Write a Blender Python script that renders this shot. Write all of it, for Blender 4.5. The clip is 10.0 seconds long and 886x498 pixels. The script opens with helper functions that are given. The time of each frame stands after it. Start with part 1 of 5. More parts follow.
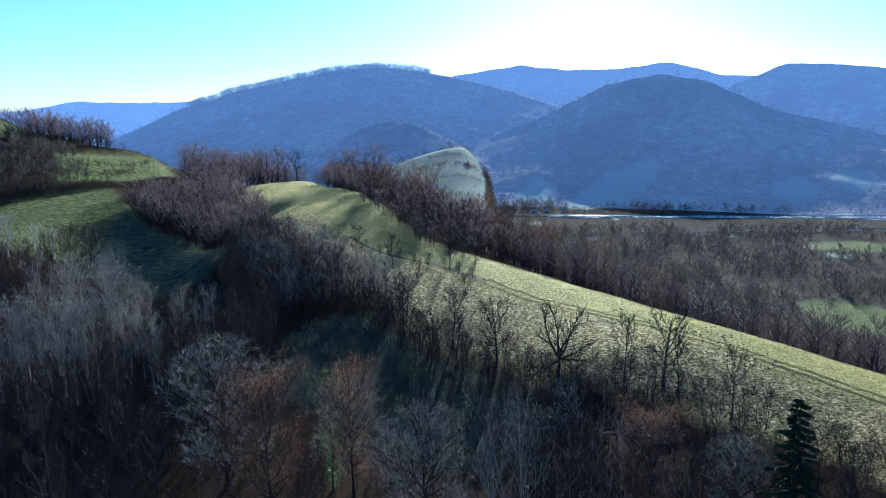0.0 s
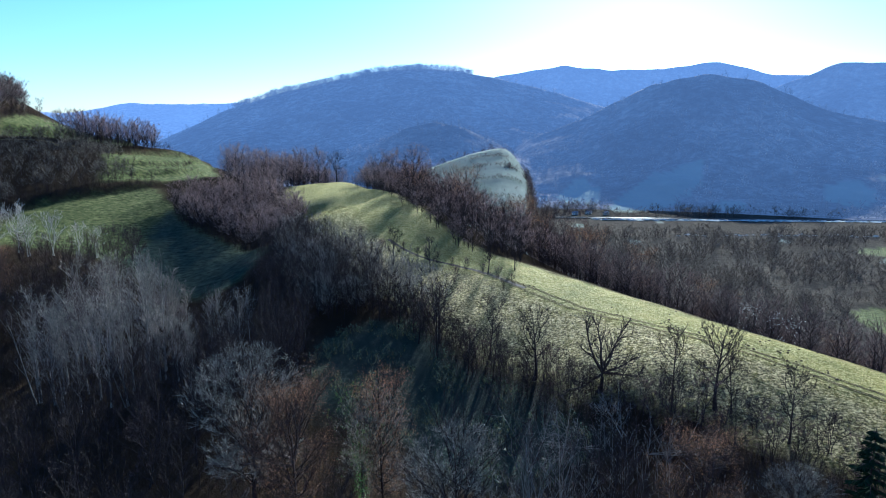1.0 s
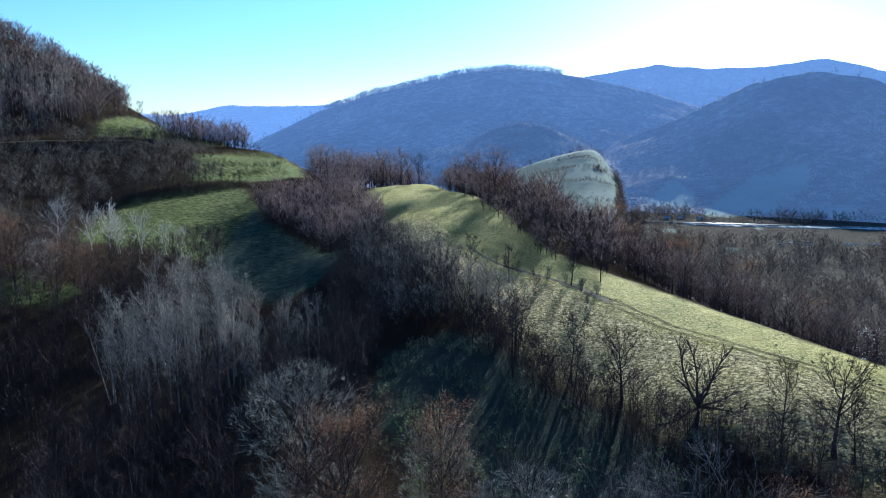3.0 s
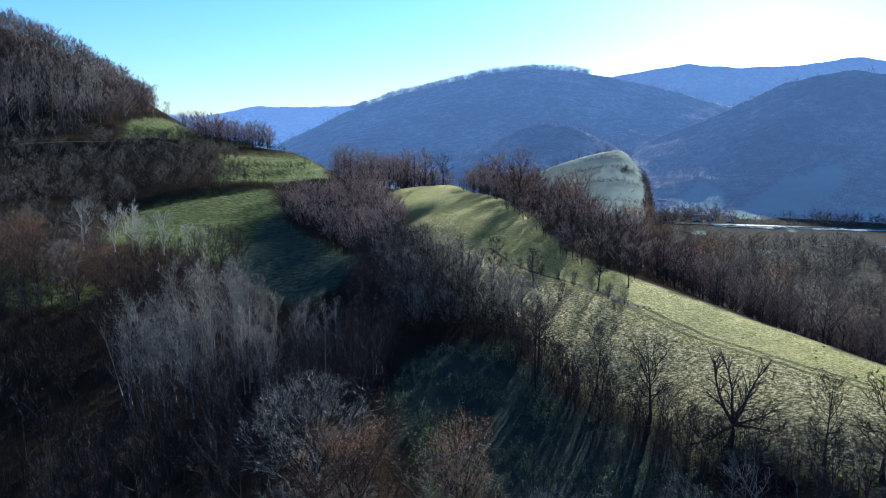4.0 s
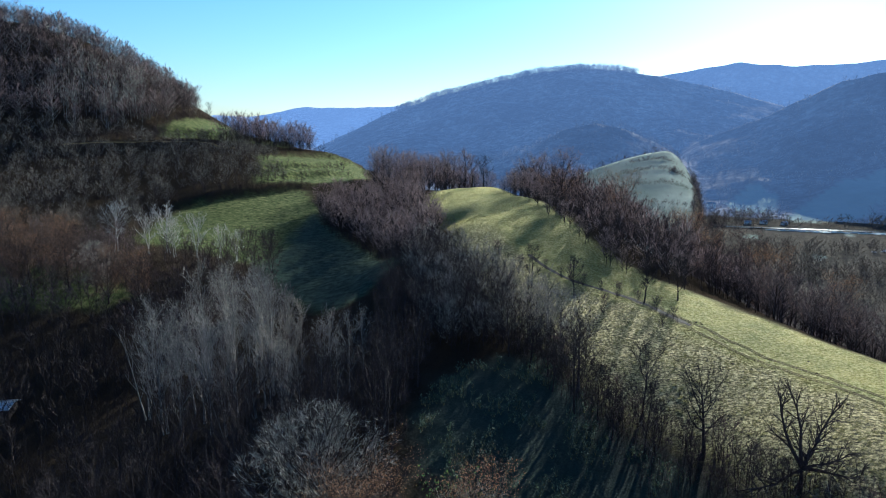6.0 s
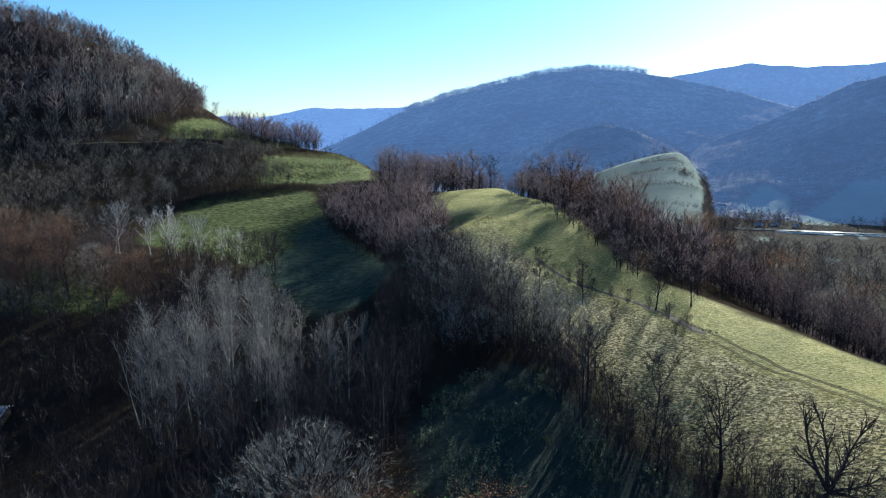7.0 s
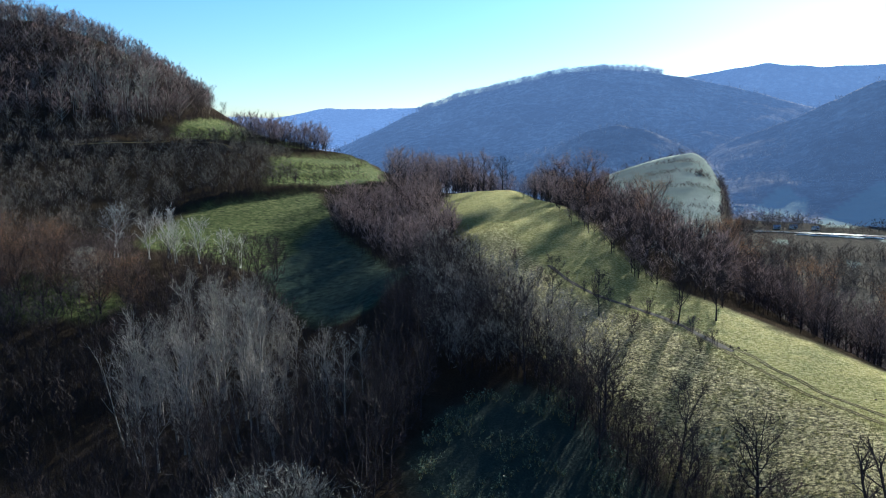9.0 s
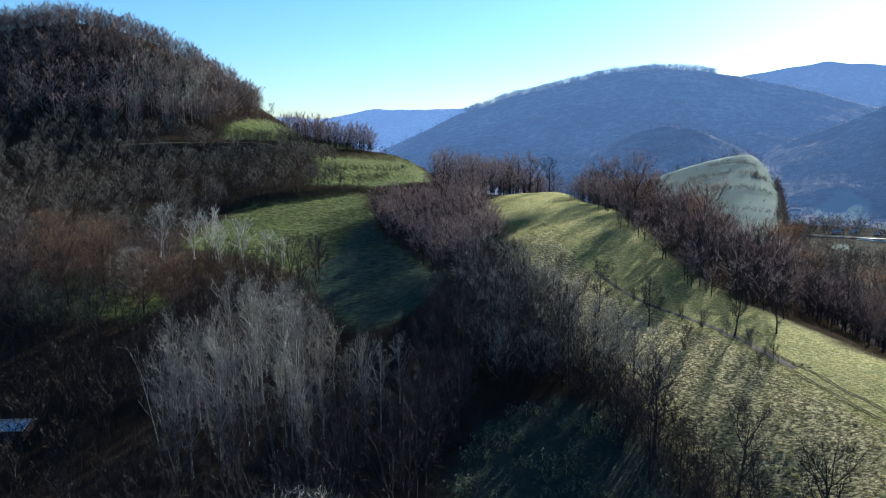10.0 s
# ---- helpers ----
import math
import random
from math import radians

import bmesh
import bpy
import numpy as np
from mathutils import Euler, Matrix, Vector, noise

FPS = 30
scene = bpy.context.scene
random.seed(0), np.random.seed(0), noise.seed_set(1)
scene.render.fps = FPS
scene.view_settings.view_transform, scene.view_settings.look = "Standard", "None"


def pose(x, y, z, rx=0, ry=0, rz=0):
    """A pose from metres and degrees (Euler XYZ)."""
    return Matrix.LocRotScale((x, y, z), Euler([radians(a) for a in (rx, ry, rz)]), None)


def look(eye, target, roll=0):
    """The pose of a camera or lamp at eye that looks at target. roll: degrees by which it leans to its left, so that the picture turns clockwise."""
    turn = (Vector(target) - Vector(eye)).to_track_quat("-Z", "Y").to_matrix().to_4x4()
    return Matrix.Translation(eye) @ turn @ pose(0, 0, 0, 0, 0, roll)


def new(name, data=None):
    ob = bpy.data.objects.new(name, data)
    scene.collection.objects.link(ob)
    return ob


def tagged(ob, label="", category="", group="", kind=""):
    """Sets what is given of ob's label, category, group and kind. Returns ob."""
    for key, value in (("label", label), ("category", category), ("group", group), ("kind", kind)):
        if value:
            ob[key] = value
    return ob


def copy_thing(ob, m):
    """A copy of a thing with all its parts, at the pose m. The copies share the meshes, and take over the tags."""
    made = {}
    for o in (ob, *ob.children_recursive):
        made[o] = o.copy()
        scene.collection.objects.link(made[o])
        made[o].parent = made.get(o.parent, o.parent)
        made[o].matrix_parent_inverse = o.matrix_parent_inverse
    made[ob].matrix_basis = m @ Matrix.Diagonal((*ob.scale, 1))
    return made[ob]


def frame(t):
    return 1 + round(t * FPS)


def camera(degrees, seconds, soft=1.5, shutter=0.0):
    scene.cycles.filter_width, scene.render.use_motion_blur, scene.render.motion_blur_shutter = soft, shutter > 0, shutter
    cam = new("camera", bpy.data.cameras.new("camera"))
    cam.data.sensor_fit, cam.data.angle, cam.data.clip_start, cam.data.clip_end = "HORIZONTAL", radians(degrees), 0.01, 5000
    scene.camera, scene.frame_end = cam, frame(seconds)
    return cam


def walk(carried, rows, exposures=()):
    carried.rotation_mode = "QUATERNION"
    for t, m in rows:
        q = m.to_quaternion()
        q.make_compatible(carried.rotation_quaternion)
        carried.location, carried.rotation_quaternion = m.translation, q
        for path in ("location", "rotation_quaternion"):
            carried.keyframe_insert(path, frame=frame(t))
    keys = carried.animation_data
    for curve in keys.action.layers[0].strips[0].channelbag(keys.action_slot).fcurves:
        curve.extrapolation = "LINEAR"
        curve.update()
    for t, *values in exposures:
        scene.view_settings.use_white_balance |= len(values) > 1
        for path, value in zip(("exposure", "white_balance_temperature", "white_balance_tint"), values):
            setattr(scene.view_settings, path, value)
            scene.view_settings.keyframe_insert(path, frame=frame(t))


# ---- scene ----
cam = camera(65.0, 10.0, soft=1.0)
PATH = [
    (0, (0.703, 3.357, 59.27), (0.702, 5.323, 58.906), -0.3),
    (0.5, (0.875, 5.31, 59.352), (0.829, 7.276, 58.989), -0.4),
    (1, (1.06, 7.436, 59.279), (0.943, 9.399, 58.918), -0.3),
    (1.5, (1.268, 9.488, 59.285), (1.082, 11.447, 58.925), -0.4),
    (2, (1.46, 11.324, 59.333), (1.209, 13.276, 58.975), -0.4),
    (2.5, (1.607, 13.437, 59.275), (1.29, 15.379, 58.918), -0.4),
    (4, (1.714, 19.583, 59.174), (1.281, 21.503, 58.819), -0.5),
    (4.5, (1.717, 21.735, 59.13), (1.22, 23.64, 58.777), -0.6),
    (5, (1.688, 23.849, 59.107), (1.142, 25.741, 58.754), -0.6),
    (5.5, (1.639, 25.841, 59.069), (1.089, 27.731, 58.716), -0.6),
    (7, (0.971, 32.198, 58.741), (0.395, 34.082, 58.391), -0.5),
    (7.5, (0.669, 34.341, 58.635), (0.077, 36.219, 58.286), -0.5),
    (8, (0.392, 36.394, 58.618), (-0.204, 38.271, 58.269), -0.5),
    (8.5, (0.088, 38.424, 58.607), (-0.521, 40.297, 58.258), -0.5),
    (9, (-0.269, 40.545, 58.493), (-0.881, 42.417, 58.145), -0.5),
    (9.5, (-0.795, 42.596, 58.489), (-1.482, 44.442, 58.142), -0.5),
    (10, (-1.001, 44.658, 58.406), (-1.737, 46.485, 58.061), -0.5),
]
walk(cam, [(t, look(eye, target, roll)) for t, eye, target, roll in PATH], [(0, 2.2, 4350, 7), (2.5, 2.2, 4450, 7), (4, 2.05, 4500, 7), (4.5, 1.85, 4600, 5), (5, 1.9, 4650, 5), (5.5, 2.0, 4650, 5), (10, 2.05, 4750, 5)])

# ---- daylight ----
SUN_AZ, SUN_EL = radians(12.0), radians(16.8)
world = bpy.data.worlds.new("world")
scene.world = world
world.use_nodes = True
wn = world.node_tree.nodes
sky = wn.new("ShaderNodeTexSky")
sky.sky_type = "NISHITA"
sky.sun_disc = False
sky.sun_elevation, sky.sun_rotation = SUN_EL, SUN_AZ
sky.altitude, sky.air_density, sky.dust_density, sky.ozone_density = 300, 1.2, 0.25, 4.0
wn["Background"].inputs["Strength"].default_value = 0.037
world.node_tree.links.new(sky.outputs[0], wn["Background"].inputs["Color"])
sun_data = bpy.data.lights.new("sun", "SUN")
sun_data.energy, sun_data.angle, sun_data.color = 5.0, radians(0.55), (1.0, 0.84, 0.56)
sun = new("sun", sun_data)
toward = Vector((math.sin(SUN_AZ) * math.cos(SUN_EL), math.cos(SUN_AZ) * math.cos(SUN_EL), math.sin(SUN_EL)))
sun.matrix_world = look(toward * 900, (0, 0, 0))


# ---- materials ----
def material(name, rough=0.9, spec=0.3):
    m = bpy.data.materials.new(name)
    m.use_nodes = True
    b = m.node_tree.nodes["Principled BSDF"]
    b.inputs["Roughness"].default_value = rough
    b.inputs["Specular IOR Level"].default_value = spec
    return m, m.node_tree.nodes, m.node_tree.links, b


def noise_at(nodes, links, scale, detail=5.0, rough=0.6):
    geo = nodes.new("ShaderNodeNewGeometry")
    n = nodes.new("ShaderNodeTexNoise")
    n.inputs["Scale"].default_value, n.inputs["Detail"].default_value = scale, detail
    n.inputs["Roughness"].default_value = rough
    links.new(geo.outputs["Position"], n.inputs["Vector"])
    return n


def ramp(nodes, links, source, stops):
    r = nodes.new("ShaderNodeValToRGB")
    while len(r.color_ramp.elements) < len(stops):
        r.color_ramp.elements.new(0.5)
    for e, (at, c) in zip(r.color_ramp.elements, stops):
        e.position, e.color = at, (*c, 1)
    links.new(source, r.inputs["Fac"])
    return r


def mixed(nodes, links, fac, a, b, mode="MIX"):
    m = nodes.new("ShaderNodeMix")
    m.data_type, m.blend_type = "RGBA", mode
    for sock, v in ((m.inputs[0], fac), (m.inputs[6], a), (m.inputs[7], b)):
        if isinstance(v, (int, float)):
            sock.default_value = v
        elif isinstance(v, tuple):
            sock.default_value = (*v, 1)
        else:
            links.new(v, sock)
    return m.outputs[2]


def bumped(nodes, links, bsdf, source, strength, dist):
    b = nodes.new("ShaderNodeBump")
    b.inputs["Strength"].default_value, b.inputs["Distance"].default_value = strength, dist
    links.new(source, b.inputs["Height"])
    links.new(b.outputs["Normal"], bsdf.inputs["Normal"])


def bark(name, dark, light, rough=0.85, spec=0.3, scale=3.0, uneven=False):
    m, n, l, b = material(name, rough, spec)
    g = noise_at(n, l, scale, 6)
    r = ramp(n, l, g.outputs["Fac"], [(0.3, dark), (0.7, light)])
    info = n.new("ShaderNodeObjectInfo")
    v = ramp(n, l, info.outputs["Random"], [(0.0, (0.7, 0.7, 0.72)), (1.0, (1.25, 1.2, 1.15))])
    out = mixed(n, l, 1.0, r.outputs[0], v.outputs[0], "MULTIPLY")
    if uneven:
        geo = n.new("ShaderNodeNewGeometry")
        each = ramp(n, l, geo.outputs["Random Per Island"], [(0.0, (0.4, 0.39, 0.38)), (0.6, (0.85, 0.83, 0.81)), (1.0, (1.4, 1.38, 1.36))])
        out = mixed(n, l, 1.0, out, each.outputs[0], "MULTIPLY")
    l.new(out, b.inputs["Base Color"])
    bumped(n, l, b, g.outputs["Fac"], 0.5, 0.03)
    return m


def leafage(name, stops, rough=0.6, through_light=0.35):
    m, n, l, b = material(name, rough, 0.3 if rough < 0.8 else 0.05)
    geo = n.new("ShaderNodeNewGeometry")
    r = ramp(n, l, geo.outputs["Random Per Island"], stops)
    l.new(r.outputs[0], b.inputs["Base Color"])
    if through_light:
        t = n.new("ShaderNodeBsdfTranslucent")
        l.new(r.outputs[0], t.inputs["Color"])
        mix = n.new("ShaderNodeMixShader")
        mix.inputs[0].default_value = through_light
        l.new(b.outputs[0], mix.inputs[1])
        l.new(t.outputs[0], mix.inputs[2])
        l.new(mix.outputs[0], n["Material Output"].inputs["Surface"])
    return m


BARK = bark("dark_bark", (0.02, 0.0155, 0.0155), (0.06, 0.047, 0.045), 0.95, 0.08)
BARK_PALE = bark("pale_grey_bark", (0.11, 0.10, 0.085), (0.32, 0.30, 0.26), 0.7, 0.4)
BARK_WHITE = bark("whitish_bark", (0.2, 0.19, 0.175), (0.5, 0.48, 0.45), 0.7, 0.3)
BARK_ASH = bark("ash_bark", (0.10, 0.09, 0.08), (0.3, 0.272, 0.24), 0.8, 0.2)
TWIG = bark("brown_twigs", (0.04, 0.028, 0.029), (0.105, 0.077, 0.074), 0.9, 0.05, 1.2, True)
TWIG_RED = bark("reddish_twigs", (0.115, 0.078, 0.07), (0.26, 0.178, 0.152), 0.9, 0.05, 1.2, True)
TWIG_SILVER = bark("silvery_twigs", (0.19, 0.18, 0.155), (0.41, 0.39, 0.34), 0.7, 0.2, 1.2, True)
TWIG_PALE = bark("pale_twigs", (0.155, 0.14, 0.118), (0.38, 0.345, 0.295), 0.7, 0.2, 1.2, True)
LEAF_RUST = leafage("rust_leaves", [(0.0, (0.09, 0.047, 0.026)), (0.5, (0.19, 0.098, 0.048)), (1.0, (0.32, 0.175, 0.08))], 0.7, 0.25)
LEAF_BROWN = leafage("dry_brown_leaves", [(0.0, (0.042, 0.031, 0.03)), (0.6, (0.118, 0.086, 0.079)), (1.0, (0.24, 0.178, 0.16))], 0.9, 0.08)
LEAF_RUSSET = leafage("russet_leaves", [(0.0, (0.08, 0.058, 0.053)), (0.6, (0.21, 0.15, 0.135)), (1.0, (0.36, 0.265, 0.24))], 0.9, 0.1)
LEAF_GREY = leafage("grey_brown_twig_tips", [(0.0, (0.048, 0.041, 0.036)), (0.6, (0.13, 0.111, 0.093)), (1.0, (0.25, 0.217, 0.178))], 0.9, 0.08)
LEAF_IVY = leafage("green_leaves", [(0.0, (0.03, 0.06, 0.018)), (1.0, (0.10, 0.16, 0.035))])
LEAF_WHITE = leafage("silvery_seed_heads", [(0.0, (0.45, 0.45, 0.42)), (1.0, (0.75, 0.75, 0.72))])
NEEDLE = leafage("fir_needles", [(0.0, (0.010, 0.02, 0.010)), (1.0, (0.026, 0.042, 0.02))], 1.0, 0.1)
GRASS = leafage("grass_blades", [(0.0, (0.11, 0.10, 0.038)), (0.5, (0.2, 0.178, 0.066)), (0.85, (0.31, 0.27, 0.11)), (1.0, (0.4, 0.35, 0.17))], 0.9, 0.4)


def ground_material():
    m, n, l, b = material("land", 1.0, 0.0)
    fine, mid, big = noise_at(n, l, 3.6, 8, 0.75), noise_at(n, l, 0.22, 5), noise_at(n, l, 0.018, 4)
    green = ramp(n, l, mid.outputs["Fac"], [(0.3, (0.18, 0.19, 0.035)), (0.5, (0.28, 0.265, 0.05)), (0.72, (0.4, 0.345, 0.08))])
    clods = noise_at(n, l, 2.5, 8, 0.78)
    lie = n.new("ShaderNodeMapping")
    lie.inputs["Rotation"].default_value = (0, 0, radians(8))
    lie.inputs["Scale"].default_value = (0.8, 1.0, 1.0)
    l.new(clods.inputs["Vector"].links[0].from_socket, lie.inputs["Vector"])
    l.new(lie.outputs["Vector"], clods.inputs["Vector"])
    straw = ramp(n, l, clods.outputs["Fac"], [(0.41, (0.03, 0.025, 0.014)), (0.49, (0.18, 0.15, 0.068)), (0.58, (0.55, 0.46, 0.235))])
    litter = ramp(n, l, fine.outputs["Fac"], [(0.3, (0.02, 0.015, 0.01)), (0.6, (0.045, 0.033, 0.023)), (0.8, (0.08, 0.06, 0.04))])
    wood = ramp(n, l, mid.outputs["Fac"], [(0.3, (0.045, 0.04, 0.034)), (0.7, (0.11, 0.095, 0.078))])
    weeds = ramp(n, l, fine.outputs["Fac"], [(0.3, (0.026, 0.036, 0.028)), (0.6, (0.058, 0.072, 0.055)), (0.8, (0.10, 0.115, 0.085))])
    tussock = noise_at(n, l, 0.5, 6, 0.7)
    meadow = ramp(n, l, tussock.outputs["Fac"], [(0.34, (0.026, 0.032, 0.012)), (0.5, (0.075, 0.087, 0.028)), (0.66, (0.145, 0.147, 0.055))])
    patches = noise_at(n, l, 0.012, 6, 0.65)
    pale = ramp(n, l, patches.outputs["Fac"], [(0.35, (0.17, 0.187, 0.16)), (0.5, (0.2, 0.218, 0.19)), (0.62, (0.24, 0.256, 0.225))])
    # Darker, greyer grass: the hedgerow's shade painted into the field's colour.
    shaded_tone = ramp(n, l, tussock.outputs["Fac"], [(0.34, (0.026, 0.038, 0.027)), (0.5, (0.048, 0.066, 0.046)), (0.66, (0.078, 0.1, 0.07))])
    speck = mixed(n, l, ramp(n, l, fine.outputs["Fac"], [(0.32, (0.15,) * 3), (0.66, (0.8,) * 3)]).outputs[0], green.outputs[0], straw.outputs[0])
    out, sheen = litter.outputs[0], (0.0, 0.0, 0.0)
    for key, colour in (("far_wood", wood.outputs[0]), ("green_field", meadow.outputs[0]), ("painted_shade", shaded_tone.outputs[0]), ("weedy", weeds.outputs[0]), ("pasture", speck), ("rough", straw.outputs[0]), ("pale_field", pale.outputs[0])):
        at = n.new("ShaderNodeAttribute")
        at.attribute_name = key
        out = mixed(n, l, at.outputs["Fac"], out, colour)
        if key in ("green_field", "pasture", "weedy"):
            sheen = mixed(n, l, at.outputs["Fac"], sheen, (0.015, 0.015, 0.015))
    l.new(out, b.inputs["Base Color"])
    l.new(sheen, b.inputs["Specular IOR Level"])
    b.inputs["Roughness"].default_value = 0.9
    both = n.new("ShaderNodeMath")
    both.operation = "MULTIPLY_ADD"
    both.inputs[1].default_value = 0.55
    l.new(fine.outputs["Fac"], both.inputs[0])
    l.new(clods.outputs["Fac"], both.inputs[2])
    lumps = n.new("ShaderNodeMath")
    lumps.operation = "MULTIPLY_ADD"
    lumps.inputs[1].default_value = 1.2
    l.new(tussock.outputs["Fac"], lumps.inputs[0])
    l.new(both.outputs[0], lumps.inputs[2])
    bumped(n, l, b, lumps.outputs[0], 1.0, 0.75)
    return m


LAND = ground_material()

# ---- the lie of the land ----
CENTRE = (0.0, 25.0)
FLOOR = -60.0
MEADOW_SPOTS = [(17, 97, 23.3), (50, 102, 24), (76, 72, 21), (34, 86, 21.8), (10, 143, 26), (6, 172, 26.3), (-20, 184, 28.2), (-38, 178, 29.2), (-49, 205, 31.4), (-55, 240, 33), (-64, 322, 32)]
SLOPE_SPOTS = [(62, 147, 11), (70, 202, -4), (125, 190, -26), (5, 240, 20), (-15, 320, 10), (150, 90, -14), (-60, 420, -4), (90, 330, -48)]
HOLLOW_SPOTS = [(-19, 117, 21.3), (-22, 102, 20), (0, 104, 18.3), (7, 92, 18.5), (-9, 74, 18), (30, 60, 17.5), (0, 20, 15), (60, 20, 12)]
WEST_SPOTS = [(-40, 110, 17.5), (-40, 145, 20.5), (-65, 92, 9), (-90, 112, 6), (-75, 50, 3), (-115, 90, 1), (-105, 145, 11), (-136, 168, 18.5), (-190, 160, 22)]
FIELD_SPOTS = [(-62, 178, 20.5), (-62, 217, 24.5), (-107, 205, 18.5), (-118, 240, 20.5), (-85, 258, 25), (-125, 279, 24), (-147, 309, 30.5), (-175, 240, 27), (-160, 379, 35.5), (-187, 418, 42), (-186, 320, 45)]
HILL_SPOTS = [(-243, 402, 58), (-226, 360, 57), (-253, 300, 62), (-345, 350, 118), (-308, 380, 104), (-284, 400, 84), (-420, 330, 112), (-290, 440, 66), (-330, 230, 66), (-310, 500, 18), (-245, 475, 28), (-222, 425, 47)]
SPOTS = np.array(MEADOW_SPOTS + SLOPE_SPOTS + HOLLOW_SPOTS + WEST_SPOTS + FIELD_SPOTS + HILL_SPOTS, float)


def kernel(d2):
    return np.sqrt(d2 + 18.0**2)


_d2 = ((SPOTS[:, None, :2] - SPOTS[None, :, :2]) ** 2).sum(-1)
_n = len(SPOTS)
_a = np.block([[kernel(_d2), np.ones((_n, 1))], [np.ones((1, _n)), np.zeros((1, 1))]])
EDGE = [(110, 52), (90, 78), (66, 102), (43, 125), (16, 162), (0, 185), (-25, 230), (-55, 310), (-66, 345), (-75, 400)]


def side_of(line, x, y):
    """Distance from a line on the plan, positive on its left."""
    best, side = np.full(np.shape(x), 1e9), np.zeros(np.shape(x))
    for (x0, y0), (x1, y1) in zip(line, line[1:]):
        dx, dy = x1 - x0, y1 - y0
        u = np.clip(((x - x0) * dx + (y - y0) * dy) / (dx * dx + dy * dy), 0, 1)
        d = np.hypot(x - x0 - u * dx, y - y0 - u * dy)
        s = np.where((x - x0) * dy - (y - y0) * dx > 0, -1, 1)
        side = np.where(d < best, s, side)
        best = np.minimum(best, d)
    return best * side


def beyond_edge(x, y):
    """How far a point lies past the meadow's shoulder, on the valley's side."""
    return -side_of(EDGE, x, y)


def drop(x, y):
    """The shoulder's fall: it steepens over a few metres and eases out after sixty."""
    s = beyond_edge(x, y)
    return 0.34 * (np.logaddexp(0, s / 2.5) * 2.5 - np.logaddexp(0, (s - 60) / 25) * 25)


# Terrace banks on the western rise: each steps up towards its left side, by its height in metres.
BANKS = [
    (2.4, [(-190, 226), (-178, 248), (-173, 264), (-162, 288), (-149.5, 316)]),
    (3.4, [(-252, 254), (-232, 280), (-204, 313), (-194, 342), (-187, 374), (-178, 408), (-172, 428)]),
    (3.0, [(-262, 268), (-244, 300), (-227, 333), (-219, 352), (-215, 380), (-208, 405)]),
    (3.0, [(-160, 331), (-154, 352), (-152, 380), (-158, 402)]),
    (3.0, [(-171, 322), (-166, 345), (-164, 375), (-168, 402)]),
]


def banks(x, y):
    """The steps of the terraces, level again some way off on either side."""
    out = 0.0
    for rise, line in BANKS:
        s = side_of(line, x, y)
        out = out + rise / 2 * np.tanh(s / 1.1) * np.exp(-((s / (5 + 2 * rise)) ** 2))
    return out


LIE = np.linalg.solve(_a, np.append(SPOTS[:, 2] + drop(SPOTS[:, 0], SPOTS[:, 1]), 0))

# Far ridges: crest distance, foot distance, then the crest's height angle by compass angle.
RIDGES = {
    "hump": (1350, 1000, [(-14, -3.5), (-9, -1.9), (-6.5, -0.6), (-4, 0.0), (-1.5, -0.6), (1.5, -2.0), (5, -4.5)]),
    "spur": (1560, 960, [(-2, -5), (3.5, -1.6), (8, 0.2), (13.2, 2.75), (17, 3.45), (20.7, 2.85), (25.5, 0.6), (29, -0.2), (33, -1.2), (45, -1.5)]),
    "main": (2050, 1250, [(-27, -2.0), (-24, -0.7), (-21, 0.75), (-16.9, 2.15), (-12.6, 3.15), (-7.8, 4.1), (-4.6, 4.2), (-1.9, 3.95), (0.8, 3.45), (5, 2.4), (10, 0.9)]),
    "east": (2500, 1950, [(18, -1.5), (21.8, 2.3), (25.9, 3.95), (29.5, 3.7), (33, 3.2), (45, 3.5)]),
    "behind": (3300, 2700, [(-5, 1.5), (0.8, 3.5), (6.2, 4.3), (9.7, 3.9), (14, 3.85), (17.8, 4.3), (21.8, 3.2), (26, 3.0), (45, 3.0)]),
    "far_west": (4400, 3850, [(-70, 2), (-40, 1.0), (-31, 0.75), (-27.1, 1.5), (-24.5, 1.35), (-19.8, 1.5), (-10, 1.2)]),
}


def smooth(v):
    v = np.clip(v, 0, 1)
    return v * v * (3 - 2 * v)


def wavy(x, y, scale, seed):
    """Cheap rolling noise out of rotated sines, about -1 to 1."""
    out, amp = 0.0, 1.0
    for k in range(4):
        a = seed * 1.7 + k * 2.399
        f = (1.9**k) / scale
        out = out + amp * np.sin(f * (x * math.cos(a) + y * math.sin(a)) * 6.28 + seed + k) * np.cos(f * (y * math.cos(a) - x * math.sin(a)) * 5.1 + 2 * seed)
        amp *= 0.5
    return out / 1.4


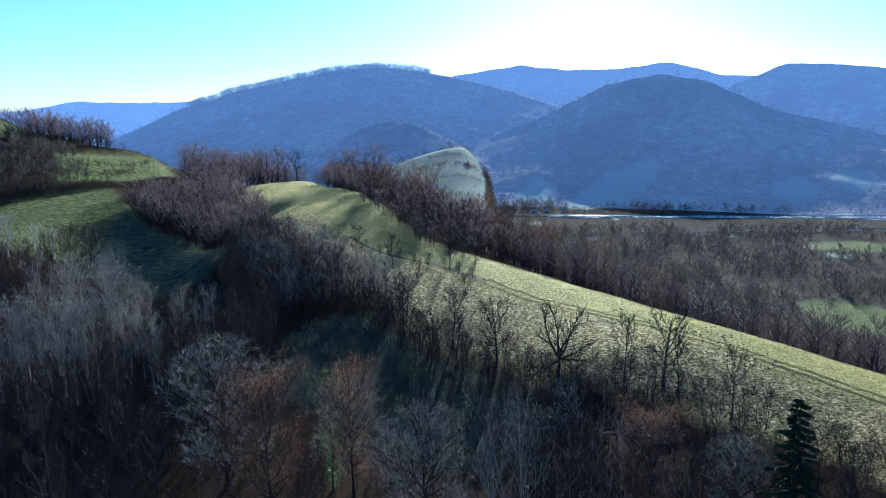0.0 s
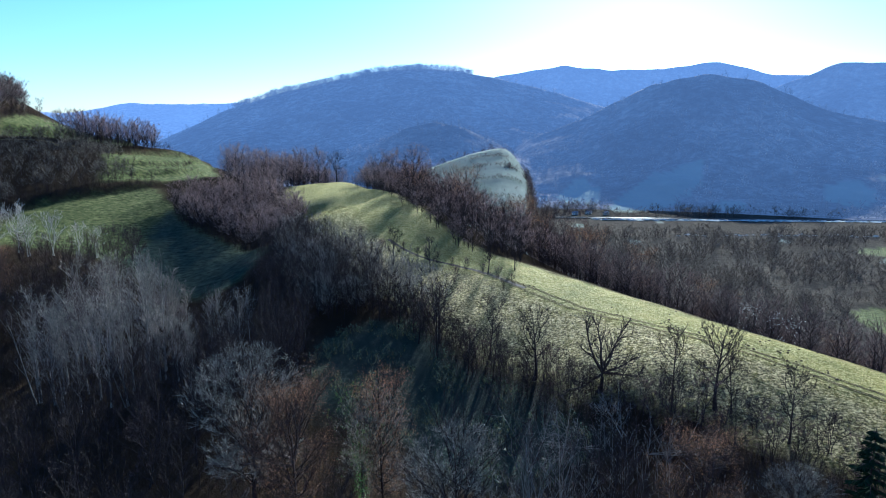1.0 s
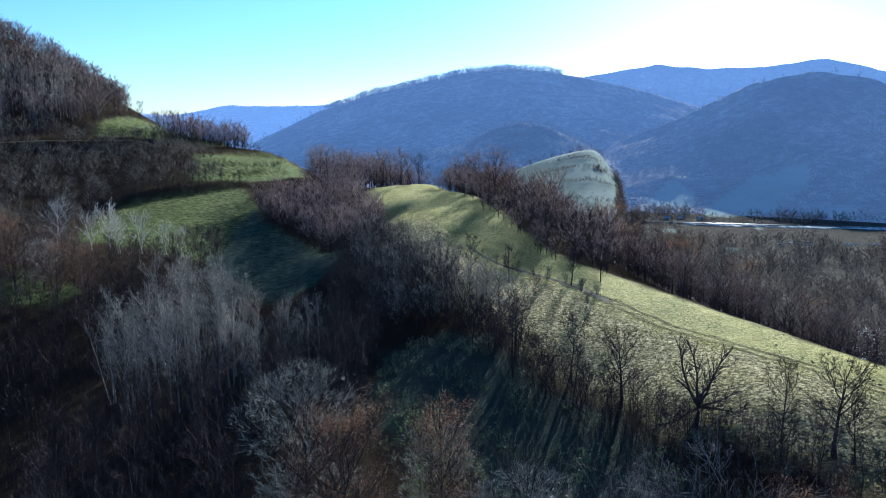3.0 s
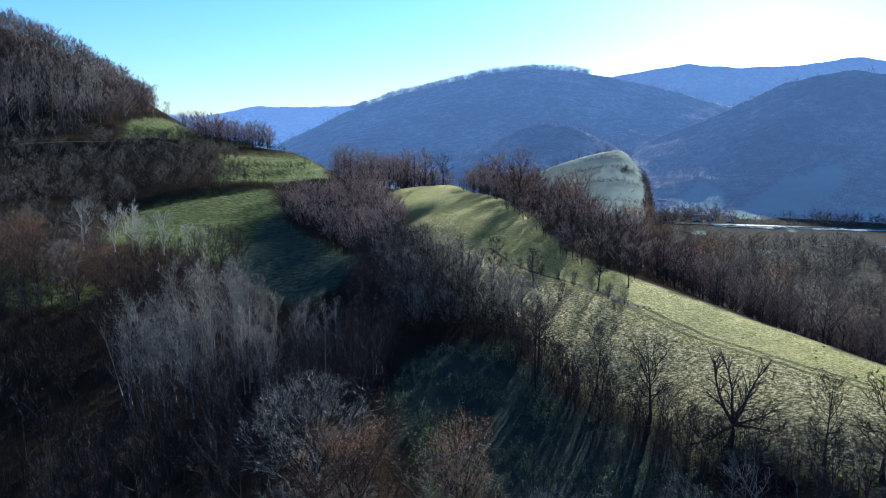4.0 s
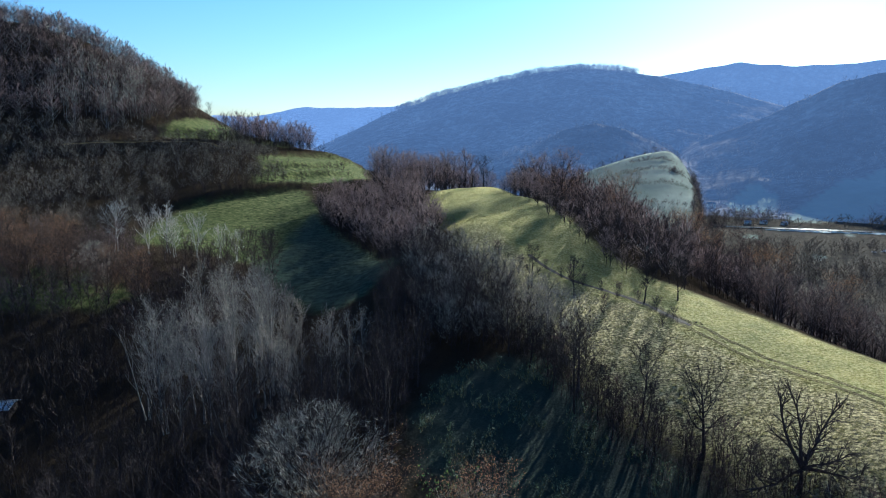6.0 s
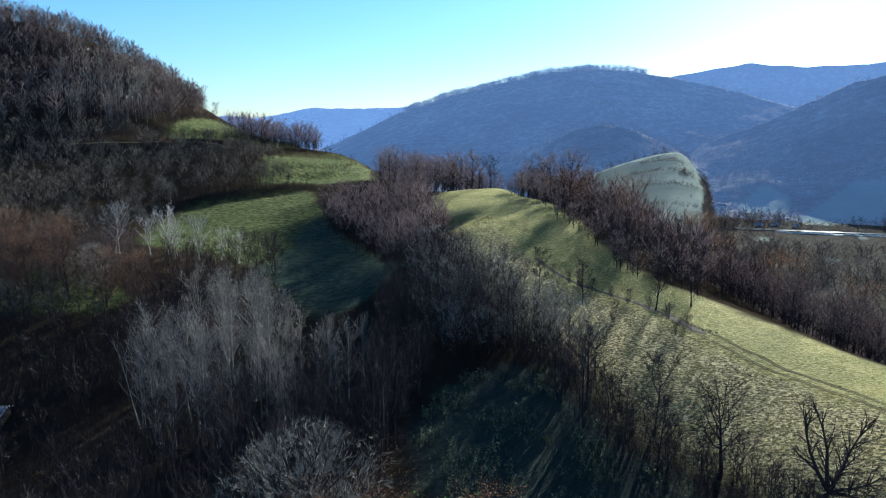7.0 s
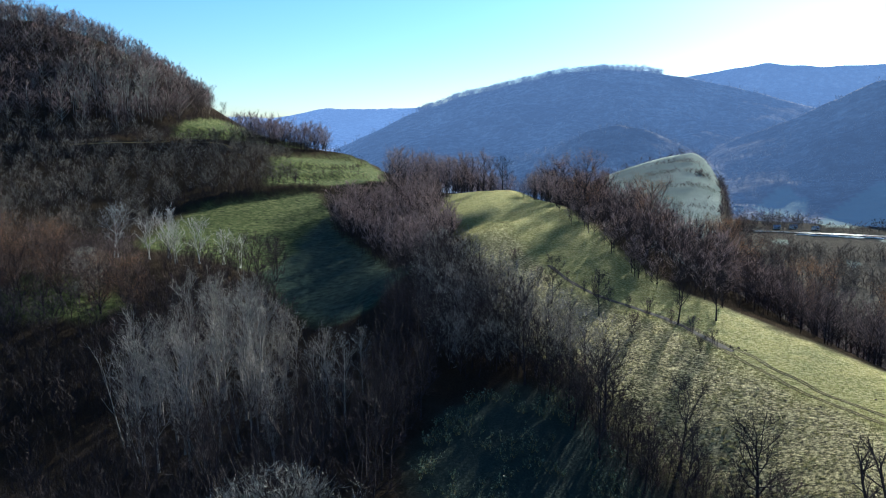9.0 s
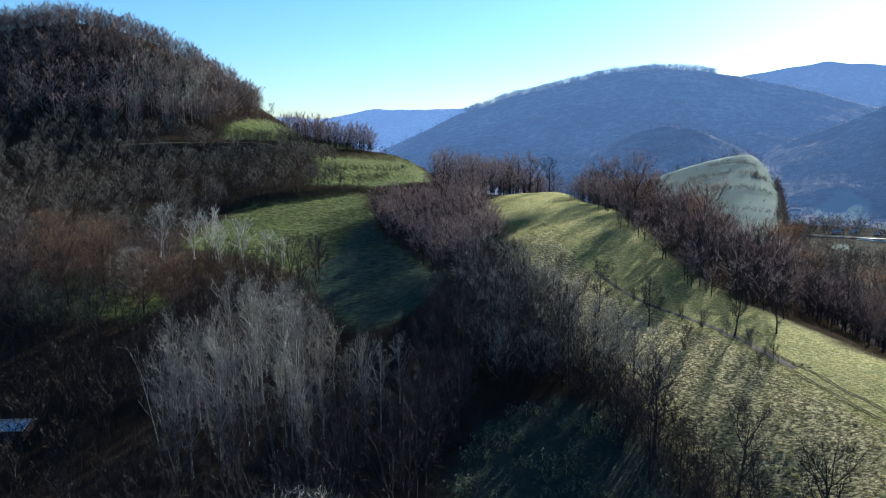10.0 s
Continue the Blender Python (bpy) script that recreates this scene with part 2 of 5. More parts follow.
def height(x, y, hills=True):
    """The land's height; without the hills: the valley floor runs on to the horizon."""
    x, y = np.asarray(x, float), np.asarray(y, float)
    shape = x.shape
    x, y = x.ravel(), y.ravel()
    near = np.full(x.shape, LIE[-1])
    for (sx, sy, _), w in zip(SPOTS, LIE[:-1]):
        near += w * kernel((x - sx) ** 2 + (y - sy) ** 2)
    near -= drop(x, y)
    near += banks(x, y)
    near += 0.12 * wavy(x, y, 22, 3) + 0.6 * wavy(x, y, 90, 5) * smooth((np.hypot(x, y - 120) - 120) / 100)
    near = FLOOR + np.logaddexp(0, (near - FLOOR) / 6) * 6
    d = np.hypot(x - CENTRE[0], y - CENTRE[1])
    az = np.degrees(np.arctan2(x - CENTRE[0], y - CENTRE[1]))
    near = np.minimum(near, 150)
    keep = 1 - smooth((d - 430 - 230 * smooth((-az - 21) / 9)) / 190)
    z = FLOOR + (near - FLOOR) * keep + 0.4 * wavy(x, y, 120, 8) * (1 - keep)
    # the bench with the pale pasture: a tilted plane that rounds off along its top, falling off towards the river
    w = np.clip((d - 450) / 435, 0, 1)
    fall = np.where(az < 1.4, 17 * (np.maximum(1.4 - az, 0) / 4.4) ** 1.4 * (0.3 + 0.7 * w), 12 * ((az - 1.4) / 1.25) ** 2 * w**3 + 30 * np.maximum(az - 3.6, 0) ** 2)
    bench = np.maximum(25 - fall - 0.13 * np.maximum(885 - d, 0), FLOOR - 2)
    bench = FLOOR + (bench - FLOOR) * smooth((d - 340) / 90) * (1 - smooth((d - 885) / 60))
    z = np.where((d > 340) & (d < 1150), np.maximum(z, bench), z)
    if not hills:
        return np.where(d > 950, np.minimum(z, FLOOR - 2), z).reshape(shape)
    for i, (crest, foot, line) in enumerate(RIDGES.values()):
        a, e = np.array(line, float).T
        el = np.interp(az, a, e) + 0.0 * az
        el = np.where((az < a[0] - 6) | (az > a[-1] + 6), -12, el)
        top = 59 + crest * np.tan(np.radians(el)) + crest * 0.0012 * wavy(x, y, crest * 0.06, i + 1)
        u = (d - foot) / (crest - foot)
        gully = wavy(x, y, crest * 0.16, i + 11) * np.clip(u, 0, 1) * np.clip(1 - u, 0, 1) * 4
        v = np.clip(u, 0, 1)
        prof = np.where(u < 1, 0.3 * v + 0.7 * v**1.7, 1 - 0.5 * np.clip(u - 1, 0, 1.6))
        hill = FLOOR - 6 + (top - FLOOR + 6) * prof + gully * crest * (0.008 if crest < 4000 else 0.002) * np.clip((top - FLOOR) / 150, 0, 1)
        z = np.where(u > 0, np.maximum(z, hill), z)
    return z.reshape(shape)


def inside(x, y, poly):
    hit = np.zeros(np.shape(x), bool)
    for (x0, y0), (x1, y1) in zip(poly, poly[1:] + poly[:1]):
        cross = (y0 > y) != (y1 > y)
        hit ^= cross & (x < (x1 - x0) * (y - y0) / ((y1 - y0) or 1e-9) + x0)
    return hit


PASTURE = [(90, 52), (90, 78), (66, 102), (43, 125), (16, 162), (0, 185), (-25, 230), (-52, 305), (-62, 330), (-88, 324), (-79, 278), (-60, 236), (-44, 196), (-34, 172), (-22, 150), (-12, 136), (-3, 122), (8, 109), (15, 98), (25, 92), (37, 85), (52, 72), (70, 55)]
FIELD = [(-58, 188), (-60, 172), (-68, 168), (-92, 188), (-108, 205), (-130, 214), (-156, 212), (-168, 240), (-172, 262), (-161, 286), (-148, 314), (-126, 284), (-112, 262), (-88, 232), (-68, 208)]
CLEARING = [(-28, 127), (-14, 132), (-4, 118), (6, 106), (13, 95), (15, 87), (8, 80), (-4, 84), (-8, 92), (-23, 98), (-27, 112)]
TRACK_LINE = [(72, 78), (59, 90.2), (52.6, 97.7), (45.2, 105.1), (37.9, 110), (29, 117.6), (17.5, 132.4), (9.5, 145), (0.1, 160), (-13, 172.5), (-24.8, 186.5), (-41, 217), (-58, 262), (-68, 300)]
# Lower part of the field that gets the painted shade tone.
SHADED_FIELD = [(-58, 188), (-60, 172), (-68, 168), (-92, 188), (-107, 204), (-110, 226), (-121, 254), (-126, 283), (-112, 262), (-88, 232), (-68, 208)]
TERRACE = [(-150, 319), (-140, 345), (-146, 385), (-160, 415), (-172, 434), (-177, 418), (-183, 385), (-188, 352), (-184, 336), (-172, 318), (-165, 297)]
KNOLL_TOP = [(-219, 318), (-214, 350), (-208, 385), (-204, 408), (-216, 432), (-244, 436), (-248, 412), (-244, 378), (-237, 345), (-227, 318)]
WEST_FIELD = [(-125, 160), (-120, 170), (-150, 182), (-172, 176), (-160, 160), (-146, 152)]

def far_field(x, y):
    """The pale pastures on the far slopes."""
    d = np.hypot(x - CENTRE[0], y - CENTRE[1])
    az = np.degrees(np.arctan2(x - CENTRE[0], y - CENTRE[1]))
    wob = 0.35 * wavy(x, y, 90, 4)
    f = (d > 440) & (d < 945) & (az > -5 + wob) & (az < 3.1 + wob * 0.6 + 0.9 * (945 - d) / 500)
    f |= ((az - 14.0 - wob) / 3.6) ** 2 + ((d - 1060 - 28 * (az - 14)) / 95) ** 2 < 1
    f |= ((az - 8.0 + wob) / 1.8) ** 2 + ((d - 1075) / 75) ** 2 < 1
    f |= ((az - 27.5 - wob) / 1.7) ** 2 + ((d - 1120) / 70) ** 2 < 1
    f |= ((az - 19.5 - wob) / 1.2) ** 2 + ((d - 1010) / 40) ** 2 < 1
    f |= ((az - 31.0 - wob) / 2.0) ** 2 + ((d - 1210) / 60) ** 2 < 1
    return f


def glade(x, y):
    """Small grassy openings in the wood below the meadow."""
    return (((x - 248) / 30) ** 2 + ((y - 402) / 44) ** 2 < 1) | (((x - 385) / 45) ** 2 + ((y - 648) / 26) ** 2 < 1)


def valley_field(x, y):
    return height_floor(x, y) & (wavy(x, y, 170, 21) > 0.92)


def height_floor(x, y):
    d = np.hypot(x - CENTRE[0], y - CENTRE[1])
    return (d > 560) & (d < 960) & (np.degrees(np.arctan2(x, y - 25)) > 4)


def mesh_of(name, verts, tris, mats, index=None, smooth_faces=False):
    """A mesh out of arrays of corners and triangles."""
    me = bpy.data.meshes.new(name)
    verts, tris = np.asarray(verts, np.float32), np.asarray(tris, np.int32)
    me.vertices.add(len(verts))
    me.vertices.foreach_set("co", verts.ravel())
    k = tris.shape[1]
    me.loops.add(tris.size)
    me.loops.foreach_set("vertex_index", tris.ravel())
    me.polygons.add(len(tris))
    me.polygons.foreach_set("loop_start", np.arange(len(tris), dtype=np.int32) * k)
    if index is not None:
        me.polygons.foreach_set("material_index", np.asarray(index, np.int32))
    me.polygons.foreach_set("use_smooth", np.full(len(tris), smooth_faces))
    for m in mats:
        me.materials.append(m)
    me.update(calc_edges=True)
    return me


def build_ground():
    az = np.radians(np.concatenate([np.linspace(-180, -72, 40)[:-1], np.linspace(-72, 46, 440), np.linspace(46, 180, 46)[1:]]))
    rad = np.concatenate([[0.0], np.geomspace(6, 60, 26)[:-1], np.geomspace(60, 430, 270)[:-1], np.geomspace(430, 1000, 50)[:-1], np.geomspace(1000, 4850, 8)])
    a, r = np.meshgrid(az, rad)
    x, y = CENTRE[0] + r * np.sin(a), CENTRE[1] + r * np.cos(a)
    z = height(x, y, hills=False)
    rows, cols = a.shape
    i = np.arange(rows * cols).reshape(rows, cols)
    quads = np.stack([i[:-1, :-1], i[:-1, 1:], i[1:, 1:], i[1:, :-1]], -1).reshape(-1, 4)[:, ::-1]
    me = mesh_of("ground", np.stack([x, y, z], -1).reshape(-1, 3), quads, [LAND], None, True)
    xf, yf = x.ravel(), y.ravel()
    jx, jy = xf + 1.5 * wavy(xf, yf, 14, 2), yf + 1.5 * wavy(xf, yf, 15, 6)
    far = np.hypot(xf, yf - 25) > np.where(xf < -100, 540, 430)
    ring = [(0, 0)] + [(s * math.cos(q), s * math.sin(q)) for s in (1.3, 2.6) for q in np.arange(6) * 1.047 + s]

    def soft(*plots):
        return sum((np.any([inside(jx + ox, jy + oy, p) for p in plots], 0)).astype(float) for ox, oy in ring) / len(ring) * ~far

    pasture, weedy = soft(PASTURE), soft(CLEARING)
    field = np.maximum(soft(FIELD, TERRACE, KNOLL_TOP, WEST_FIELD), glade(jx, jy))
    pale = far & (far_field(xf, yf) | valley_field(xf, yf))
    for key, mask in (("far_wood", (np.hypot(xf, yf - 25) > 330) & (xf > -60)), ("green_field", field), ("painted_shade", soft(SHADED_FIELD)), ("weedy", weedy), ("pasture", pasture), ("rough", pasture * smooth(side_of(TRACK_LINE, jx, jy) / 5) * smooth((215 - yf) / 30)), ("pale_field", pale)):
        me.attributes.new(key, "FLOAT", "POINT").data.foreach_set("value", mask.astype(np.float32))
    tagged(new("ground", me), "rolling land with pastures, leaf-littered wood floors and far wooded hills", "ground", kind="structure")


build_ground()


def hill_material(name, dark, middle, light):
    """The far hills, a kilometre and more off: bare woods and pale pastures, blue haze painted as emission."""
    m, n, l, b = material(name, 1.0, 0.0)
    mid, big = noise_at(n, l, 0.05, 8, 0.7), noise_at(n, l, 0.006, 4)
    wood = ramp(n, l, mid.outputs["Fac"], [(0.32, dark), (0.5, middle), (0.68, light)])
    tone = ramp(n, l, big.outputs["Fac"], [(0.35, (0.6, 0.62, 0.66)), (0.65, (1.4, 1.35, 1.3))])
    pale = ramp(n, l, big.outputs["Fac"], [(0.35, (0.12, 0.145, 0.12)), (0.65, (0.21, 0.225, 0.185))])
    at = n.new("ShaderNodeAttribute")
    at.attribute_name = "pale_field"
    l.new(mixed(n, l, at.outputs["Fac"], mixed(n, l, 1.0, wood.outputs[0], tone.outputs[0], "MULTIPLY"), pale.outputs[0]), b.inputs["Base Color"])
    # Glow stands in for haze: blue, stronger with distance from the origin.
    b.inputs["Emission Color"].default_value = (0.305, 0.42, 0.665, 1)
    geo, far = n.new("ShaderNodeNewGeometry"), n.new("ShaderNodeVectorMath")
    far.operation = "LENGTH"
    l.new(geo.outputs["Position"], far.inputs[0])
    haze_glow = n.new("ShaderNodeMapRange")
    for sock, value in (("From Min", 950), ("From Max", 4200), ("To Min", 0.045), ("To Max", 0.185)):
        haze_glow.inputs[sock].default_value = value
    l.new(far.outputs["Value"], haze_glow.inputs["Value"])
    l.new(haze_glow.outputs[0], b.inputs["Emission Strength"])
    bumped(n, l, b, mid.outputs["Fac"], 1.0, 4.5)
    return m


HILLS = hill_material("hazed_hills", (0.04, 0.037, 0.038), (0.11, 0.10, 0.095), (0.24, 0.215, 0.2))
HILL_TWIGS = hill_material("hazed_bare_crowns", (0.08, 0.076, 0.075), (0.2, 0.185, 0.175), (0.36, 0.33, 0.3))


def build_hills():
    az = np.radians(np.linspace(-72, 46, 320))
    rad = np.unique(np.concatenate([np.geomspace(945, 4850, 120), [line[0] for line in RIDGES.values()]]))
    a, r = np.meshgrid(az, rad)
    x, y = CENTRE[0] + r * np.sin(a), CENTRE[1] + r * np.cos(a)
    z = height(x, y)
    z[0] -= 3
    rows, cols = a.shape
    i = np.arange(rows * cols).reshape(rows, cols)
    quads = np.stack([i[:-1, :-1], i[:-1, 1:], i[1:, 1:], i[1:, :-1]], -1).reshape(-1, 4)[:, ::-1]
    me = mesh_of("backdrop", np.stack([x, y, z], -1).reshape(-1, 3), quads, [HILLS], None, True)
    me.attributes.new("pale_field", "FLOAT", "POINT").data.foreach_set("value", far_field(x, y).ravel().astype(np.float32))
    tagged(new("backdrop", me), "distant wooded hills with pale pastures, blue haze painted in as glow", "hills", kind="structure")


build_hills()


# ---- trees ----
class Shape:
    """Corners and triangles of a growing mesh."""

    def __init__(self):
        self.v, self.t, self.m, self.n = [], [], [], 0

    def add(self, verts, tris, mat):
        self.v.append(np.asarray(verts, float))
        self.t.append(np.asarray(tris, int) + self.n)
        self.m.append(np.full(len(tris), mat))
        self.n += len(verts)

    def tube(self, pts, radii, sides, mat=0):
        pts = np.asarray(pts, float)
        ring = np.linspace(0, 2 * np.pi, sides, endpoint=False)
        out = []
        for k, p in enumerate(pts):
            d = pts[min(k + 1, len(pts) - 1)] - pts[max(k - 1, 0)]
            d = d / (np.linalg.norm(d) + 1e-9)
            u = np.cross(d, (0.3, 0.9, 0.2))
            u = u / (np.linalg.norm(u) + 1e-9)
            w = np.cross(d, u)
            out.append(p + radii[k] * (np.cos(ring)[:, None] * u + np.sin(ring)[:, None] * w))
        tris = []
        for k in range(len(pts) - 1):
            for s in range(sides):
                a, b = k * sides + s, k * sides + (s + 1) % sides
                tris += [(a, b, b + sides), (a, b + sides, a + sides)]
        self.add(np.concatenate(out), tris, mat)

    def spikes(self, base, way, r, mat=0):
        """Many thin three-sided twigs at once: base points, their ways and radii."""
        base, way, r = np.asarray(base, float), np.asarray(way, float), np.asarray(r, float)
        k = len(base)
        if not k:
            return
        u = np.cross(way, (0.31, 0.17, 0.93))
        u /= np.linalg.norm(u, axis=1, keepdims=True) + 1e-9
        w = np.cross(way, u)
        w /= np.linalg.norm(w, axis=1, keepdims=True) + 1e-9
        r = r[:, None]
        c = [base + r * (math.cos(q) * u + math.sin(q) * w) for q in (0, 2.094, 4.189)]
        v = np.stack([*c, base + way], 1).reshape(-1, 3)
        i = np.arange(k)[:, None] * 4
        t = np.concatenate([i + (0, 1, 3), i + (1, 2, 3), i + (2, 0, 3)])
        self.add(v, t, mat)

    def blades(self, base, way, r, rng, mat=0):
        """Hair-thin twigs, one tapering triangle each, turned at random."""
        base, way, r = np.asarray(base, float), np.asarray(way, float), np.asarray(r, float)[:, None]
        u = np.cross(way, rng.normal(size=way.shape))
        u *= r / (np.linalg.norm(u, axis=1, keepdims=True) + 1e-9)
        v = np.stack([base - u, base + u, base + way], 1).reshape(-1, 3)
        self.add(v, np.arange(len(base))[:, None] * 3 + (0, 1, 2), mat)

    def leaves(self, at, size, rng, mat=0):
        """Small folded leaves, two triangles each."""
        at = np.asarray(at, float)
        k = len(at)
        a, b = rng.normal(size=(k, 3)), rng.normal(size=(k, 3))
        a /= np.linalg.norm(a, axis=1, keepdims=True)
        b -= a * (a * b).sum(1, keepdims=True)
        b /= np.linalg.norm(b, axis=1, keepdims=True)
        s = size * rng.uniform(0.6, 1.3, (k, 1))
        c = np.cross(a, b)
        v = np.stack([at - a * s, at + b * s * 0.6 + c * s * 0.15, at + a * s, at - b * s * 0.6 + c * s * 0.15], 1).reshape(-1, 3)
        i = np.arange(k)[:, None] * 4
        self.add(v, np.concatenate([i + (0, 1, 2), i + (0, 2, 3)]), mat)

    def arrays(self):
        return np.concatenate(self.v), np.concatenate(self.t), np.concatenate(self.m)


def unit(v):
    return v / (np.linalg.norm(v) + 1e-9)


def broadleaf(seed, tall, spread, stems=1, low=0.3, rise=0.75, limbs=16, branches=7, twigs=11, twig_len=1.0, twig_r=0.022, gnarl=0.12, girth=0.022, leafy=0, ivy=0, lift=0.16, leaf_size=0.11, fuzz=0.4, forks=(), cut=1.0, domed=False):
    """Trunk, crown and leaf shapes of a bare tree. rise: 0 limbs go out level, 1 straight up."""
    rng = np.random.default_rng(seed)
    trunk, crown, leaf = Shape(), Shape(), Shape()
    tb, tw, leaf_at, arms = [], [], [], []
    for s in range(stems):
        lean = rng.normal(size=2) * (0.03 if stems == 1 else 0.1)
        foot = rng.normal(size=2) * (0 if stems == 1 else 0.12 * spread)
        h = tall * (1 if s == 0 else rng.uniform(0.75, 1))
        k = np.linspace(0, 1, 7)
        sway = np.cumsum(rng.normal(size=(7, 2)) * gnarl * 0.35, 0) * (k[:, None] > 0)
        line = np.stack([foot[0] + lean[0] * h * k + sway[:, 0], foot[1] + lean[1] * h * k + sway[:, 1], h * 0.97 * cut * k - 0.25], 1)
        r = tall * girth * (1.0 / stems**0.4)
        trunk.tube(line, r * (1 - 0.9 * k) * np.array([1.5, 1.05, 1, 1, 1, 1, 1]), 6)
        for j in range(len(forks) or limbs):
            u = low + (0.97 - low) * (j + rng.uniform(0.1, 0.9)) / limbs
            base = np.array([np.interp(u, k, line[:, q]) for q in range(3)])
            a = j * 2.399 + rng.uniform(-0.5, 0.5) + s
            up = np.clip(rise + rng.normal() * 0.12 + 0.25 * (u - 0.5), 0.05, 0.97) * 1.57
            bell = math.sin(math.pi * (0.14 + 0.76 * (u - low) / (1 - low))) * 0.75 + 0.3
            length = spread * bell * rng.uniform(0.8, 1.15) / max(0.42, math.cos(min(1.4, up + 1.2 * lift)))
            length = min(length, (1.06 - u) * h / max(0.15, math.sin(min(1.4, up + lift))) + 0.12 * h)
            if forks:
                u, a, up, length = forks[j][0], radians(forks[j][1]), radians(forks[j][2]), forks[j][3]
                base = np.array([np.interp(u, k, line[:, q]) for q in range(3)])
            way = np.array([math.cos(a) * math.cos(up), math.sin(a) * math.cos(up), math.sin(up)])
            pts = [base]
            for q in range(4):
                way = unit(way + rng.normal(size=3) * gnarl + np.array([0, 0, lift]))
                pts.append(pts[-1] + way * length / 4)
            lr = r * (0.48 if forks else (1 - 0.85 * u) * 0.55)
            crown.tube(pts, lr * np.array([1, 0.72, 0.5, 0.3, 0.12]) + 0.014, 4 if length > 4 else 3)
            pts = np.array(pts)
            for b in range(branches):
                v = 0.22 + 0.75 * (b + rng.uniform(0, 1)) / branches
                bb = np.array([np.interp(v, np.linspace(0, 1, 5), pts[:, q]) for q in range(3)])
                along = unit(pts[min(4, int(v * 4) + 1)] - pts[int(v * 4)])
                bw = unit(along * 0.75 + unit(rng.normal(size=3)) * 0.75 + np.array([0, 0, 0.22]))
                bl = length * rng.uniform(0.28, 0.5) * (1.15 - 0.55 * v)
                mid = bb + bw * bl * 0.5
                bw2 = unit(bw + rng.normal(size=3) * 0.2 + np.array([0, 0, 0.12]))
                end = mid + bw2 * bl * 0.5
                arms.append((bb, (mid + end) / 2 - bb + (end - mid) / 2, 0.3 * lr + 0.012))
                sub_at = bb + (end - bb) * rng.uniform(0.2, 0.85, (3, 1))
                sub_way = bw * 0.65 + rng.normal(size=(3, 3)) * 0.45 + np.array([0, 0, 0.22])
                sub_way *= bl * rng.uniform(0.4, 0.7, (3, 1)) / np.linalg.norm(sub_way, axis=1, keepdims=True)
                arms += [(p, w, 0.14 * lr + 0.008) for p, w in zip(sub_at, sub_way)]
                stalk_at, stalk = np.concatenate([[bb], sub_at]), np.concatenate([[end - bb], sub_way])
                which, q = rng.integers(0, 4, twigs), rng.uniform(0.2, 1, twigs)[:, None]
                at = stalk_at[which] + stalk[which] * q
                dirs = stalk[which] / np.linalg.norm(stalk[which], axis=1, keepdims=True) * 0.8 + rng.normal(size=(twigs, 3)) * fuzz + np.array([0, 0, 0.25])
                dirs /= np.linalg.norm(dirs, axis=1, keepdims=True)
                tb.append(at)
                tw.append(dirs * twig_len * rng.uniform(0.5, 1.25, (twigs, 1)))
                if leafy:
                    leaf_at.append(at[rng.integers(0, twigs, leafy)] + rng.normal(size=(leafy, 3)) * 0.35)
        if ivy:
            q = rng.uniform(0.05, 0.75, ivy)
            leaf_at.append(np.stack([np.interp(q, k, line[:, c]) for c in range(3)], 1) + rng.normal(size=(ivy, 3)) * np.array([0.45, 0.45, 0.2]))
    crown.spikes([a[0] for a in arms], [a[1] for a in arms], [a[2] for a in arms], 0)
    tb, tw = np.concatenate(tb), np.concatenate(tw)
    if domed:
        mid_z, half = tall * (0.46 + low / 2), tall * (0.54 - low / 2)
        tip = tb + tw
        rho = np.hypot(np.hypot(tip[:, 0], tip[:, 1]) / (spread * 1.35), np.maximum(0, tip[:, 2] - mid_z) / (half * 1.08))
        keep = rho < rng.uniform(0.93, 1.1, len(tb))
        tb, tw = tb[keep], tw[keep]
    crown.blades(tb, tw, np.full(len(tb), twig_r) * rng.uniform(0.7, 1.2, len(tb)), rng, 1)
    if leaf_at:
        leaf.leaves(np.concatenate(leaf_at), leaf_size, rng)
    return trunk, crown, leaf if leaf_at else None


def conifer(seed, tall, spread):
    rng = np.random.default_rng(seed)
    trunk, crown = Shape(), Shape()
    trunk.tube([(0, 0, -0.3), (0, 0, tall * 0.5), (0, 0, tall)], [tall * 0.018, tall * 0.011, 0.02], 6)
    tb, tw = [], []
    for j in range(110):
        u = 0.08 + 0.91 * j / 110
        a = j * 2.399 + rng.uniform(-0.3, 0.3)
        length = spread * (1 - u) ** 0.85 * rng.uniform(0.6, 1.3) + 0.25
        base = np.array([0, 0, tall * u])
        tip = base + length * np.array([math.cos(a), math.sin(a), -0.28 + 0.2 * u])
        crown.tube([base, (base + tip) / 2 + (0, 0, 0.1), tip], [0.05, 0.035, 0.012], 3)
        q = np.linspace(0.15, 1, 9)[:, None]
        at = base + (tip - base) * q
        for side in (-1, 1, 0):
            w = np.array([math.cos(a + side * 0.9), math.sin(a + side * 0.9), -0.35])
            tb.append(at)
            tw.append((w + rng.normal(size=(9, 3)) * 0.18) * (0.28 + 0.3 * length * (1.15 - q)))
    tb, tw = np.concatenate(tb), np.concatenate(tw)
    crown.spikes(tb, tw, rng.uniform(0.05, 0.11, len(tb)), 1)
    return trunk, crown, None


